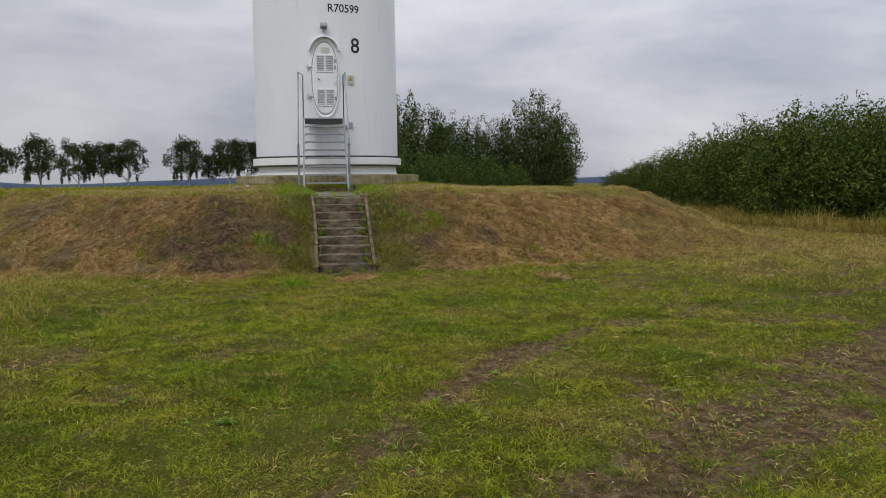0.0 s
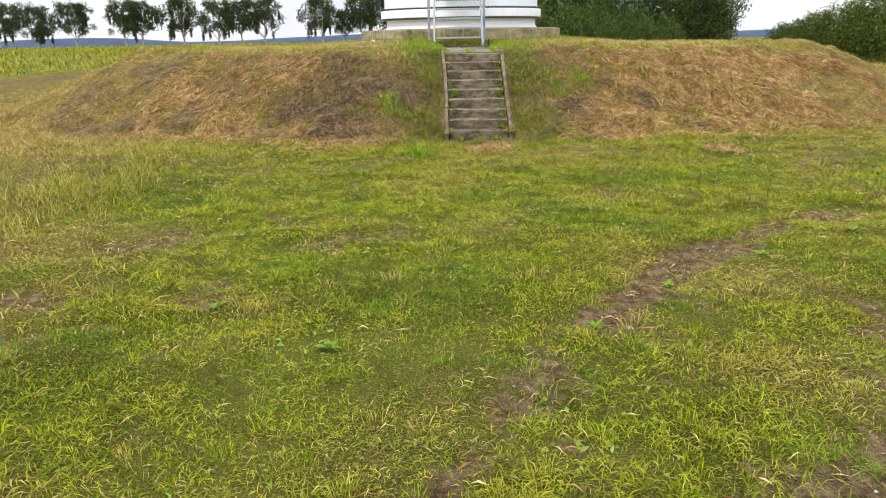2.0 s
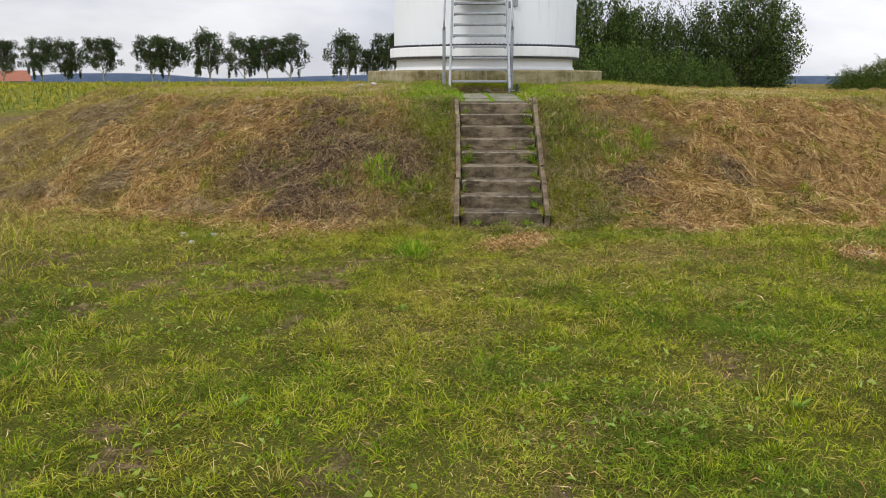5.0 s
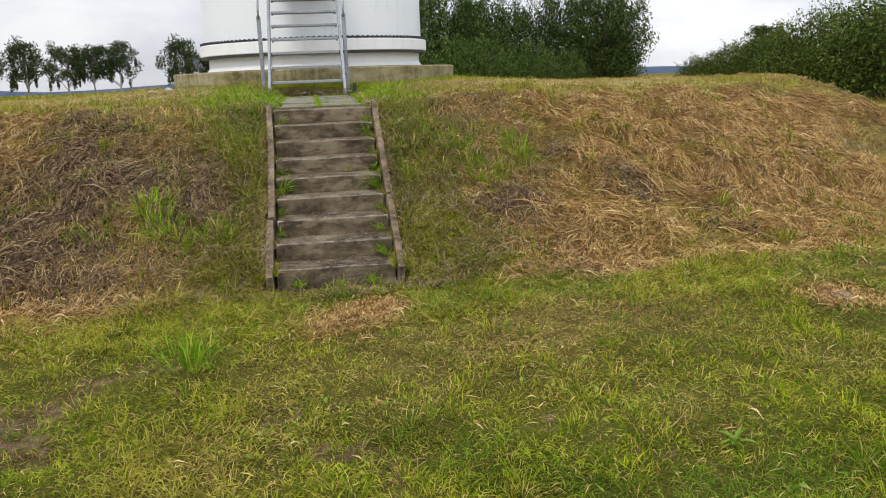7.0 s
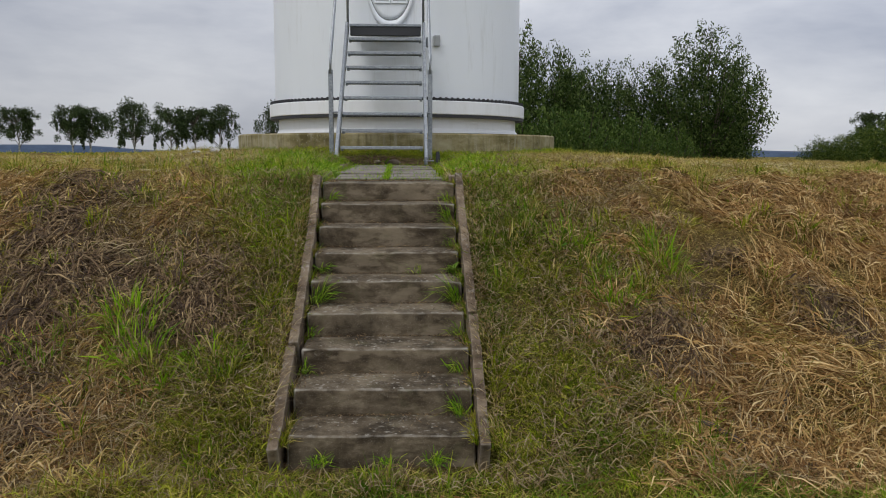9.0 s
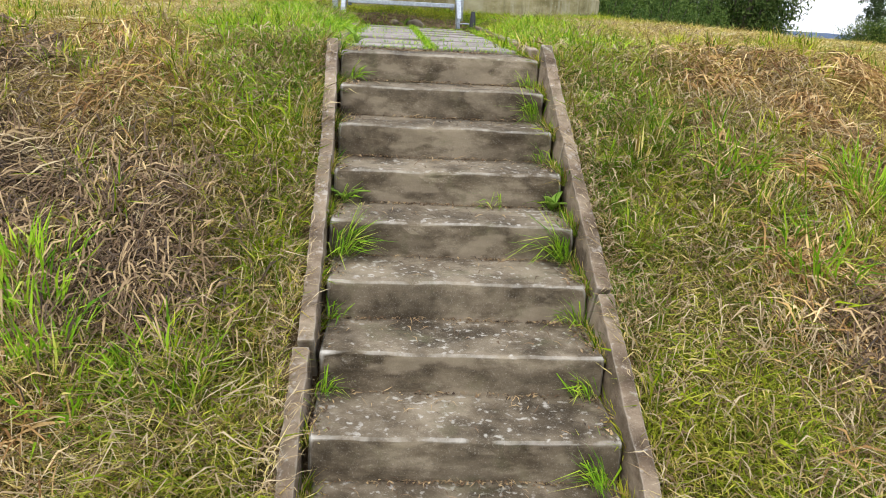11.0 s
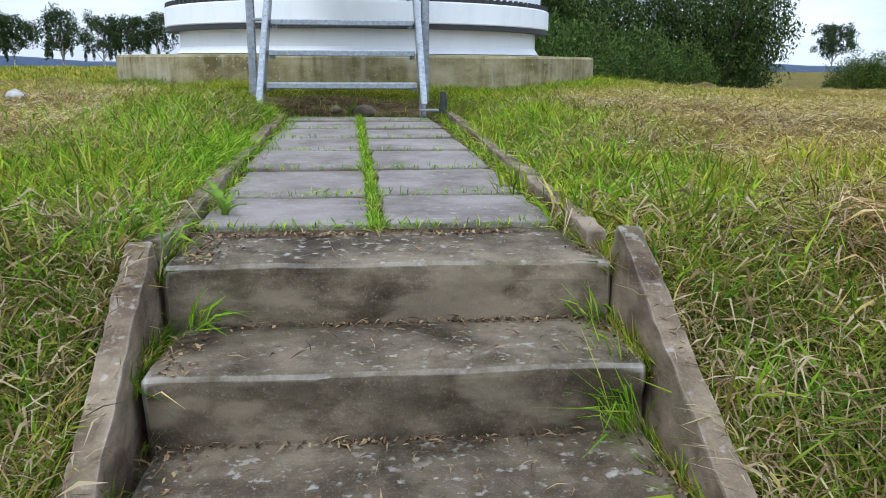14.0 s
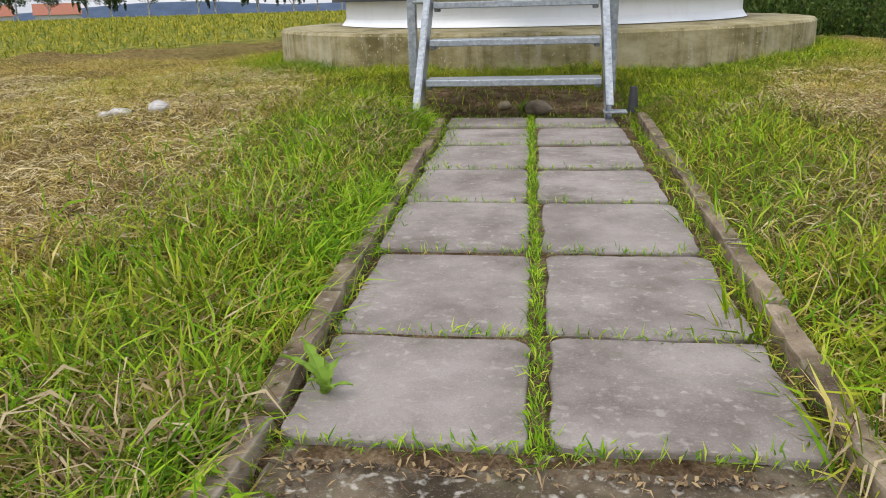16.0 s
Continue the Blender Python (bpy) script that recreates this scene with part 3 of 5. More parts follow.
def build_grass():
    flat = (0.72, 1.0)
    grass("lawn", "short trampled green grass with yellow blades", scatter(740000, -4.6, 6.2, -13.4, 0.2, lambda x, y: worn(x, y) * (0.55 + 0.45 * sstep(-y, 1.0, 3.5)) * (1 - 0.55 * sstep(np.abs(x - 0.6), 2.6, 4.6)) * (0.45 + 0.55 * sstep(vnoise(x, y, 0.16, 20), 0.25, 0.6))), 0.03, 0.08, 0.0043, flat)
    grass("outer_lawn", "rough yellowish grass at the edge of the lawn", scatter(160000, -16, 20, -17, 20, lambda x, y: worn(x, y) * np.maximum(sstep(np.abs(x - 0.5), 2.6, 4.6), sstep(-y, 12.4, 13.4)) * (mound_u(x, y) > -1.5)), 0.06, 0.15, 0.0105, (0.65, 1.0))
    grass("mound_grass", "mixed green and withered grass on the mound", scatter(360000, -6.2, 7.2, -1.2, 4.0, lambda x, y: (1 - 0.35 * dry_at(x, y)) * (1 - 0.6 * sstep(np.abs(x), 3, 5)) * (0.4 + 0.6 * sstep(vnoise(x, y, 0.2, 20), 0.25, 0.6))), 0.05, 0.15, 0.0054, (0.65, 1.0))
    grass("stair_grass", "pale mixed grass and straw beside the steps", scatter(130000, -2.2, 2.2, -0.3, 3.2, lambda x, y: 1 - 0.75 * sstep(np.abs(x), 1.1, 2.0)), 0.04, 0.13, 0.0042, (0.6, 1.0))
    grass("plateau_grass", "thin mown grass on top of the mound", scatter(300000, -8, 8, 3.0, 12.5, lambda x, y: worn(x, y) * (mound_u(x, y) < 0.5) * (1 - 0.5 * sstep(np.abs(x), 2.5, 5))), 0.04, 0.13, 0.0042, (0.5, 1.0))


build_grass()

# ---- concrete steps and paving ----


def kerb_x(side, y):
    """Middle of the stair edging; the left one closes in towards the foot."""
    return 0.562 if side > 0 else -0.522 - 0.012 * max(y, 0.0) - 0.012 * max(y - 0.9, 0.0) - 0.022 * max(y - 1.5, 0.0)


def build_steps():
    stair = thing("concrete_steps", "nine weathered concrete block steps with lichen, set into the mound", "steps", kind="structure")
    for k in range(9):
        y0, z1 = RUN * k, FOOT + RISE * (k + 1)
        left, right = kerb_x(-1, y0) + 0.032 + random.uniform(0.0, 0.02), kerb_x(1, y0) - 0.032 - random.uniform(0.0, 0.016)
        bm = span(left, right, y0, y0 + RUN + 0.07, z1 - RISE - 0.12, z1, 0.02, 3)
        bmesh.ops.subdivide_edges(bm, edges=[e for e in bm.edges if e.calc_length() > 0.6], cuts=24)
        bmesh.ops.subdivide_edges(bm, edges=[e for e in bm.edges if 0.12 < e.calc_length() < 0.5 and abs(e.verts[0].co.x - e.verts[1].co.x) < 0.02], cuts=7, use_grid_fill=True)
        tip = random.uniform(-0.006, 0.006)
        for v in bm.verts:
            v.co += 0.007 * noise.noise_vector(v.co * 4 + Vector((k, 0, 0))) + 0.003 * noise.noise_vector(v.co * 21)
            v.co.z += tip * v.co.x
            chip = max(0.0, noise.noise(v.co * 9 + Vector((0, 5 * k, 0))) - 0.25)
            if abs(v.co.y - y0) < 0.03 and v.co.z > z1 - 0.04:
                v.co += Vector((0, 0.03, -0.025)) * chip
        part("step", bm, M["step"], stair)


def kerb_stone(parent, a, b, x, thick=0.06, depth=0.24, tilt=0.0, turn=0.0):
    """A kerb stone whose top edge runs from a to b, (y, z) pairs, at x."""
    d = Vector((0, b[0] - a[0], b[1] - a[1]))
    m = pose(x, (a[0] + b[0]) / 2, (a[1] + b[1]) / 2, 0, 0, turn) @ pose(0, 0, 0, math.degrees(math.atan2(d.z, d.y)), tilt, 0) @ pose(0, 0, -depth / 2)
    bm = box(bmesh.new(), (thick, d.length - 0.006, depth), m, 0.008, 2)
    bmesh.ops.subdivide_edges(bm, edges=[e for e in bm.edges if e.calc_length() > 0.5], cuts=22)
    bmesh.ops.subdivide_edges(bm, edges=[e for e in bm.edges if 0.03 < e.calc_length() < 0.3], cuts=2, use_grid_fill=True)
    for v in bm.verts:
        v.co += 0.005 * noise.noise_vector(v.co * 3) + 0.0045 * noise.noise_vector(v.co * 19)
    part("kerb_stone", bm, M["kerb"], parent)


def build_kerbs():
    for sx in (-1, 1):
        k = thing("stair_kerb", "mossy concrete edging beside the steps", "kerb", "stair edging")
        ys = [-0.12, 0.62, 1.58, 2.5] if sx < 0 else [-0.12, 0.86, 1.70, 2.5]
        for i, (a, b) in enumerate(zip(ys, ys[1:])):
            drop = (-0.012, 0.004, 0.0)[i] - 0.018 * (sx < 0)
            turn = math.degrees(math.atan2(kerb_x(sx, a) - kerb_x(sx, b), b - a))
            kerb_stone(k, (a, nose_z(a) + 0.058 + drop), (b, nose_z(b) + 0.058 + drop + 0.026 * (i == 2)), (kerb_x(sx, a) + kerb_x(sx, b)) / 2 - 0.012 * (i == 0) * (sx < 0), 0.058, 0.34, sx * 0.6, turn)
    k = thing("path_kerb", "low concrete edging half buried in grass beside the paving", "kerb", "path edging")
    for a, b, x, dz in ((2.60, 3.5, 0.525, 0.0), (3.5, 4.5, 0.548, 0.008), (4.5, 5.5, 0.562, -0.006), (5.5, 6.6, 0.567, 0.0)):
        kerb_stone(k, (a, path_z(a) + 0.042 + dz), (b, path_z(b) + 0.042 - dz), x, 0.055, 0.25, 1.5, -0.8)
    k = thing("path_kerb", "low broken concrete edging overgrown with grass", "kerb", "path edging")
    for a, b, x, dz in ((2.56, 2.92, -0.598, 0.01), (2.95, 3.55, -0.606, -0.01), (3.58, 4.5, -0.628, 0.0), (4.5, 5.5, -0.65, -0.02), (5.5, 6.4, -0.665, -0.02)):
        kerb_stone(k, (a, path_z(a) + 0.036 + dz), (b, path_z(b) + 0.03 - dz), x, 0.06, 0.25, -2.5, 1.0)


def worn_slab(x0, x1, y0, y1, seed):
    """A slab 5 cm thick with rounded corners, a chipped outline and worn arrises."""
    rim = []
    for cx, cy, a0 in ((x1, y1, 0), (x0, y1, 90), (x0, y0, 180), (x1, y0, 270)):
        r = random.uniform(0.018, 0.055)
        c = Vector((cx - math.copysign(r, cx - (x0 + x1) / 2), cy - math.copysign(r, cy - (y0 + y1) / 2), 0))
        rim += [c + r * Vector((math.cos(radians(a0 + k * 18)), math.sin(radians(a0 + k * 18)), 0)) for k in range(6)]
        nxt = {0: (x0, y1), 90: (x0, y0), 180: (x1, y0), 270: (x1, y1)}[a0]
        far = Vector((nxt[0], nxt[1], 0))
        here = Vector((cx, cy, 0))
        rim += [here.lerp(far, f) for f in (0.2, 0.31, 0.42, 0.53, 0.64, 0.75)]
    mid = Vector(((x0 + x1) / 2, (y0 + y1) / 2, 0))
    rim = [p + (mid - p).normalized() * (0.004 + 0.012 * noise.noise(p * 7 + Vector((seed, 0, 0))) + 0.006 * noise.noise(p * 31)) for p in rim]
    bm = bmesh.new()
    rings = [[bm.verts.new(mid + (p - mid) * f + Vector((0, 0, z))) for p in rim] for f, z in ((1.0, -0.05), (1.0, -0.006), (0.992, -0.0015), (0.98, 0.0))]
    n = len(rim)
    for lo, hi in zip(rings, rings[1:]):
        for k in range(n):
            bm.faces.new((lo[k], lo[(k + 1) % n], hi[(k + 1) % n], hi[k]))
    bm.faces.new(rings[-1])
    return bm


SLAB_ROWS = [2.86, 3.368, 4.0, 4.60, 5.20, 5.78, 6.33, 6.70]


def build_paving():
    pav = thing("paving", "two rows of grey concrete slabs with grassy joints", "paving", kind="structure")
    rows = SLAB_ROWS
    for i, (a, b) in enumerate(zip(rows, rows[1:])):
        mid_x = -0.046 - 0.018 * (a - 2.86)
        for x0, x1 in ((mid_x - 0.525, mid_x - 0.012), (mid_x + 0.012, mid_x + 0.53)):
            bm = worn_slab(x0 + random.uniform(0, 0.012), x1 - random.uniform(0, 0.012), a + 0.006, b - 0.006, 7 * i + x0)
            tip = pose(random.uniform(-0.004, 0.004), 0, path_z((a + b) / 2) + random.uniform(-0.006, 0.006), random.uniform(-0.8, 0.8), random.uniform(-0.7, 0.7), random.uniform(-0.6, 0.6))
            mid = Matrix.Translation(((x0 + x1) / 2, (a + b) / 2, 0))
            bm.transform(mid @ tip @ mid.inverted())
            part("slab", bm, M["slab"], pav)


build_steps()
build_kerbs()
build_paving()

# ---- tower ----
R0 = 2.29
SX, SZ = 1.06, 1.10  # width and height of the fittings on the tower's face


def on_tower(dx, z, off=0.0):
    """A point on the tower's front, dx metres along its curve from the middle."""
    a = (dx * SX + 0.032) / R0
    z = 4.80 + SZ * (z - 4.55)
    r = R0 - 0.004 * (z - 2.5) + off
    return Vector((TOWER[0] + r * math.sin(a), TOWER[1] - r * math.cos(a), z))


def at_tower(dx, z, off=0.0):
    return Matrix.Translation(on_tower(dx, z, off)) @ pose(0, 0, 0, 0, 0, math.degrees(dx / R0)) @ Matrix.Diagonal((SX, SX, SZ, 1))


def curved_oval(cx, cz, a, b, off, thick, power=2.0, n=48, inner=0.0):
    """An oval plate (or ring, with inner > 0) that follows the tower's curve."""
    bm = bmesh.new()
    shares = [inner, 1.0] if inner else [0.02, 0.35, 0.7, 0.93, 1.0]
    rings = []
    for side, o in ((0, off + thick), (1, off)):
        for s in shares if side == 0 else shares[::-1]:
            ring = []
            for k in range(n):
                c, q = math.cos(k * math.tau / n), math.sin(k * math.tau / n)
                ring.append(bm.verts.new(on_tower(cx + a * s * math.copysign(abs(c) ** (2 / power), c), cz + b * s * math.copysign(abs(q) ** (2 / power), q), o)))
            rings.append(ring)
    if inner:
        rings.append(rings[0])
    for r0, r1 in zip(rings, rings[1:]):
        for k in range(n):
            bm.faces.new((r0[k], r0[(k + 1) % n], r1[(k + 1) % n], r1[k]))
    bmesh.ops.recalc_face_normals(bm, faces=bm.faces)
    return bm


def lettering(text, size, dx, z, parent, label):
    cu = bpy.data.curves.new("lettering", "FONT")
    cu.body, cu.size, cu.extrude, cu.align_x, cu.align_y, cu.offset = text, size, 0.002, "CENTER", "CENTER", size * 0.012
    tmp = new("tmp", cu)
    me = bpy.data.meshes.new_from_object(tmp.evaluated_get(bpy.context.evaluated_depsgraph_get()))
    bpy.data.objects.remove(tmp)
    for v in me.vertices:
        v.co = on_tower(dx + v.co.x, z + v.co.y, 0.004 + v.co.z)
    me.name = "lettering"
    return solid("lettering", me, M["black"], parent, label)


def build_tower():
    t = thing("turbine_tower", "white painted steel wind turbine tower on a concrete plinth", "tower", at=(TOWER[0], TOWER[1], 1.4))
    inv = Matrix.Translation((-TOWER[0], -TOWER[1], -1.4))

    def p(name, bm, mat, label="", smooth=False, parent=None):
        ob = part(name, bm, M[mat], parent or t, label, smooth)
        ob.data.transform(inv)
        return ob

    r = lambda z: R0 - 0.004 * (z - 2.5)
    p("shell", lathe([(r(2.5), 2.5), (r(6.5), 6.5), (r(14), 14), (r(30), 30), (0.3, 30.05)], 128, TOWER, True), "white", "tapering white tower wall", True)
    p("base_ring", lathe([(2.235, 1.93), (2.235, 2.36)], 128, TOWER), "white2", "white base section", True)
    p("flange", lathe([(2.24, 2.255), (2.388, 2.255), (2.396, 2.265), (2.396, 2.465), (2.386, 2.475), (2.2, 2.475)], 128, TOWER), "white2", "white bolted flange")
    p("seal", lathe([(2.22, 2.205), (2.386, 2.205), (2.386, 2.253), (2.22, 2.253)], 128, TOWER), "rubber", "black flange seal")
    p("seal", lathe([(2.24, 2.476), (2.355, 2.476), (2.355, 2.517), (2.24, 2.517)], 128, TOWER), "rubber", "black bolt line")
    p("skirt", lathe([(2.235, 2.03), (2.275, 1.97), (2.29, 1.958)], 128, TOWER), "white2", "white sealing skirt", True)
    bolt = bmesh.new()
    bmesh.ops.create_cone(bolt, cap_ends=True, segments=6, radius1=0.026, radius2=0.022, depth=0.05)
    first = p("bolt", bolt, "rubber")
    first.data.transform(inv.inverted())
    data = first.data
    for k in range(140):
        a = k * math.tau / 140
        ob = first if k == 0 else solid("bolt", data, None, t)
        ob.location = (2.36 * math.cos(a), 2.36 * math.sin(a), 2.505 - 1.4)
    # oval door in its frame
    cx, cz = -0.10, 4.55
    p("door_frame", curved_oval(cx, cz, 0.41, 1.09, 0.0, 0.035, 2.3, 64, 0.9), "white", "raised oval door frame", True)
    p("door_gasket", curved_oval(cx, cz, 0.372, 0.99, 0.0, 0.024, 2.3, 64, 0.972), "gasket", "dark door gasket", True)
    door = p("door", curved_oval(cx, cz, 0.358, 0.965, 0.0, 0.028, 2.3), "white", "white oval steel door", True)
    for z in (4.95, 4.04):
        for sx in (-1, 1):
            dx = cx + sx * 0.125 + 0.01
            frame_bm = bmesh.new()
            for fx, fz, sxx, szz in ((0, 0.215, 0.24, 0.03), (0, -0.215, 0.24, 0.03), (-0.108, 0, 0.024, 0.44), (0.108, 0, 0.024, 0.44)):
                box(frame_bm, (sxx, 0.03, szz), at_tower(dx + fx, z + fz, 0.036), 0.005)
            v = p("vent", frame_bm, "white", "white louvred vent", parent=door)
            sl = bmesh.new()
            for q in range(9):
                box(sl, (0.195, 0.008, 0.036), at_tower(dx, z - 0.18 + q * 0.045, 0.036) @ pose(0, 0, 0, 35, 0, 0))
            p("louvre", sl, "vent", "grey louvre blades", parent=v)
    p("notice", box(bmesh.new(), (0.24, 0.006, 0.15), at_tower(cx + 0.02, 5.30, 0.034)), "cream", "blank cream notice", parent=door)
    for z in (5.02, 4.85, 4.02):
        p("latch_plate", box(bmesh.new(), (0.05, 0.012, 0.10), at_tower(cx + 0.285, z, 0.036), 0.004), "grey", parent=door)
    hd = box(bmesh.new(), (0.06, 0.03, 0.2), at_tower(cx + 0.27, 4.52, 0.045), 0.008)
    box(hd, (0.03, 0.05, 0.16), at_tower(cx + 0.285, 4.45, 0.075), 0.01)
    p("handle", hd, "white", "white lever handle", parent=door)
    disc = bmesh.new()
    bmesh.ops.create_cone(disc, cap_ends=True, segments=24, radius1=0.075, radius2=0.07, depth=0.02, matrix=at_tower(cx - 0.17, 4.53, 0.035) @ pose(0, 0, 0, 90, 0, 0))
    p("round_plate", disc, "white2", "round white plate with a dark lock", parent=door)
    p("lock", box(bmesh.new(), (0.05, 0.015, 0.03), at_tower(cx - 0.17, 4.53, 0.05) @ pose(0, 0, 0, 0, 35, 0), 0.005), "black", parent=door)
    for z in (4.86, 4.08):
        hb = box(bmesh.new(), (0.14, 0.05, 0.035), at_tower(cx - 0.42, z, 0.05), 0.008)
        tube(hb, [on_tower(cx - 0.47, z - 0.06, 0.055), on_tower(cx - 0.47, z + 0.06, 0.055)], 0.025)
        p("hinge", hb, "vent", "steel door hinge", parent=door)
    # arched rain hood
    hood = bmesh.new()
    rows = []
    for k in range(25):
        a = math.pi * (k / 24) * 0.86 + math.pi * 0.07
        rows.append([hood.verts.new(on_tower(cx + q * math.cos(a), cz + 0.63 + (q + 0.06) * math.sin(a), o)) for q, o in ((0.395, 0.0), (0.395, 0.14), (0.43, 0.14), (0.44, 0.0))])
    for a, b in zip(rows, rows[1:]):
        for k in range(3):
            hood.faces.new((a[k], a[k + 1], b[k + 1], b[k]))
    p("rain_hood", hood, "white", "curved white rain hood over the door", True)
    # flood lamp
    lamp = box(bmesh.new(), (0.19, 0.16, 0.13), at_tower(cx + 0.0, 5.93, 0.12) @ pose(0, 0, 0, -25, 0, 0), 0.02)
    lp = p("lamp", lamp, "grey", "small grey flood lamp")
    p("lamp_bracket", box(bmesh.new(), (0.07, 0.14, 0.07), at_tower(cx + 0.0, 5.80, 0.07), 0.015), "vent", parent=lp)
    p("lamp_front", box(bmesh.new(), (0.15, 0.02, 0.09), at_tower(cx + 0.0, 5.89, 0.20) @ pose(0, 0, 0, -25, 0, 0), 0.004), "black", "dark lamp glass", parent=lp)
    # warning sign, left unlettered
    sg = p("warning_sign", box(bmesh.new(), (0.2, 0.006, 0.27), at_tower(0.64, 4.52, 0.008)), "cream", "cream warning sign with a yellow triangle")
    for z, wd in ((4.425, 0.15), (4.405, 0.12)):
        p("sign_bar", box(bmesh.new(), (wd, 0.003, 0.010), at_tower(0.64, z, 0.0125)), "gasket", parent=sg)
    for s, o, mt in ((0.085, 0.0125, "black"), (0.066, 0.0145, "yellow")):
        tr = bmesh.new()
        vs = [tr.verts.new(on_tower(0.64 + s * math.cos(a), 4.55 + s * math.sin(a), o)) for a in (math.pi / 2, math.pi * 7 / 6, math.pi * 11 / 6)]
        tr.faces.new(vs)
        bmesh.ops.solidify(tr, geom=tr.faces[:], thickness=0.0015)
        p("triangle", tr, mt, parent=sg)
    p("cable_box", box(bmesh.new(), (0.09, 0.08, 0.16), at_tower(0.60, 3.30, 0.04), 0.01), "grey", "small grey junction box")
    p("white_tag", box(bmesh.new(), (0.09, 0.004, 0.03), at_tower(0.42, 5.16, 0.006)), "white2")
    for txt, sz, dx, z in (("8", 0.56, 0.79, 5.44), ("R70599", 0.30, 0.47, 6.42)):
        lettering(txt, sz, dx, z, t, "black painted characters").data.transform(inv)
    # concrete plinth
    p("plinth", lathe([(2.97, 1.2), (2.97, 1.912), (2.95, 1.935), (2.1, 1.955)], 160, TOWER), "plinth", "round stained concrete plinth")


build_tower()


def build_ladder():
    """Open galvanised stair up to the door."""
    t = thing("access_stair", "galvanised steel stair with open treads and handrails", "stair", at=(-0.25, 6.4, 1.45))
    inv = Matrix.Translation((0.25, -6.4, -1.45))

    def p(name, bm, mat="steel", label="", parent=None, smooth=False):
        ob = part(name, bm, M[mat], parent or t, label, smooth)
        ob.data.transform(inv)
        return ob

    xl, xr, y1, z1, dy, dz = -0.785, 0.325, 6.62, 1.705, 0.234, 0.235
    line = lambda z: y1 + (z - z1) * dy / dz
    ang = math.degrees(math.atan2(dz, dy))
    for x, end in ((xl - 0.022, 1.47), (xr + 0.022, 1.53)):
        za, zb = end, z1 + 8 * dz
        L = math.hypot(zb - za, line(zb) - line(za))
        bm = box(bmesh.new(), (0.012, L, 0.15), pose(x, (line(za) + line(zb)) / 2 + 0.05, (za + zb) / 2, ang, 0, 0), 0.003)
        for s in (-1, 1):
            box(bm, (0.045, L, 0.010), pose(x + (0.016 if x < 0 else -0.016) * -1, (line(za) + line(zb)) / 2 + 0.05, (za + zb) / 2, ang, 0, 0) @ pose(0, 0, s * 0.07), 0.002)
        p("stringer", bm)
    for k in range(8):
        z, y = z1 + k * dz, y1 + k * dy
        bm = box(bmesh.new(), (xr - xl - 0.004, 0.022, 0.042), pose((xl + xr) / 2, y, z), 0.005)
        box(bm, (xr - xl - 0.004, 0.21, 0.006), pose((xl + xr) / 2, y + 0.11, z + 0.017))
        box(bm, (xr - xl - 0.004, 0.012, 0.035), pose((xl + xr) / 2, y + 0.215, z))
        for q in range(6):
            box(bm, (xr - xl - 0.004, 0.006, 0.02), pose((xl + xr) / 2, y + 0.03 + q * 0.032, z + 0.004))
        tr = p("tread", bm)
        for x in (xl + 0.02, xr - 0.02):
            p("bracket", box(bmesh.new(), (0.035, 0.09, 0.03), pose(x, y + 0.09, z - 0.028), 0.005), "steel", "", tr)
    zp = z1 + 8 * dz
    bm = box(bmesh.new(), (xr - xl, 0.03, 0.035), pose((xl + xr) / 2, y1 + 8 * dy, zp + 0.005), 0.004)
    pf = p("platform", bm, "steel", "steel grating platform")
    # added beam; its near-black colour stands in for shade under the platform
    p("beam", box(bmesh.new(), (xr - xl - 0.02, 0.10, 0.13), pose((xl + xr) / 2, y1 + 8 * dy + 0.05, zp - 0.085), 0.006), "rubber", "front beam coloured dark for the shade under the platform", pf)
    for q in range(16):
        p("bar", box(bmesh.new(), (xr - xl, 0.008, 0.03), pose((xl + xr) / 2, y1 + 8 * dy + 0.035 + q * 0.022, zp)), "steel", "", pf)
    for x, s in ((-0.965, -1), (0.435, 1)):
        xi = xl - 0.03 if s < 0 else xr + 0.03
        bm = box(bmesh.new(), (0.065, 0.05, 1.35), pose(x, 7.3, 2.12), 0.008)
        p("leg", bm, "steel", "upright support leg")
        top = 4.93
        xt = x - s * 0.02
        pts = [(x, 7.28, 2.74), (x, 7.30, 2.95), (xt, line(3.55) + 0.03, 4.55), (xt, line(3.55) + 0.08, top), (xt, 8.92, top)]
        p("handrail", tube(bmesh.new(), pts, 0.022, 10), "steel", "round steel handrail", None, True)
        p("rail_post", tube(bmesh.new(), [(xi, line(zp) + 0.06, zp - 0.12), (xi, line(zp) + 0.06, 4.86), (xt, line(3.55) + 0.08, top)], 0.02, 10), "steel", "", None, True)
        p("brace", tube(bmesh.new(), [(x, 7.3, 2.2), (xi, line(2.2) + 0.05, 2.2)], 0.014, 8), "steel")
    p("mount", box(bmesh.new(), (0.06, 0.10, 0.14), pose(xr + 0.10, line(3.35) + 0.1, 3.32), 0.01), "steel")
    p("foot", box(bmesh.new(), (0.14, 0.11, 0.012), pose(xr + 0.075, line(1.53) + 0.05, 1.535), 0.003), "steel", "bent foot plate")
    bm = bmesh.new()
    bmesh.ops.create_cone(bm, cap_ends=True, segments=12, radius1=0.035, radius2=0.022, depth=0.16, matrix=pose(0.53, 6.72, 1.58))
    p("anchor", bm, "rubber", "dark rubber anchor cap")


build_ladder()

# ---- trees, bushes, distance ----


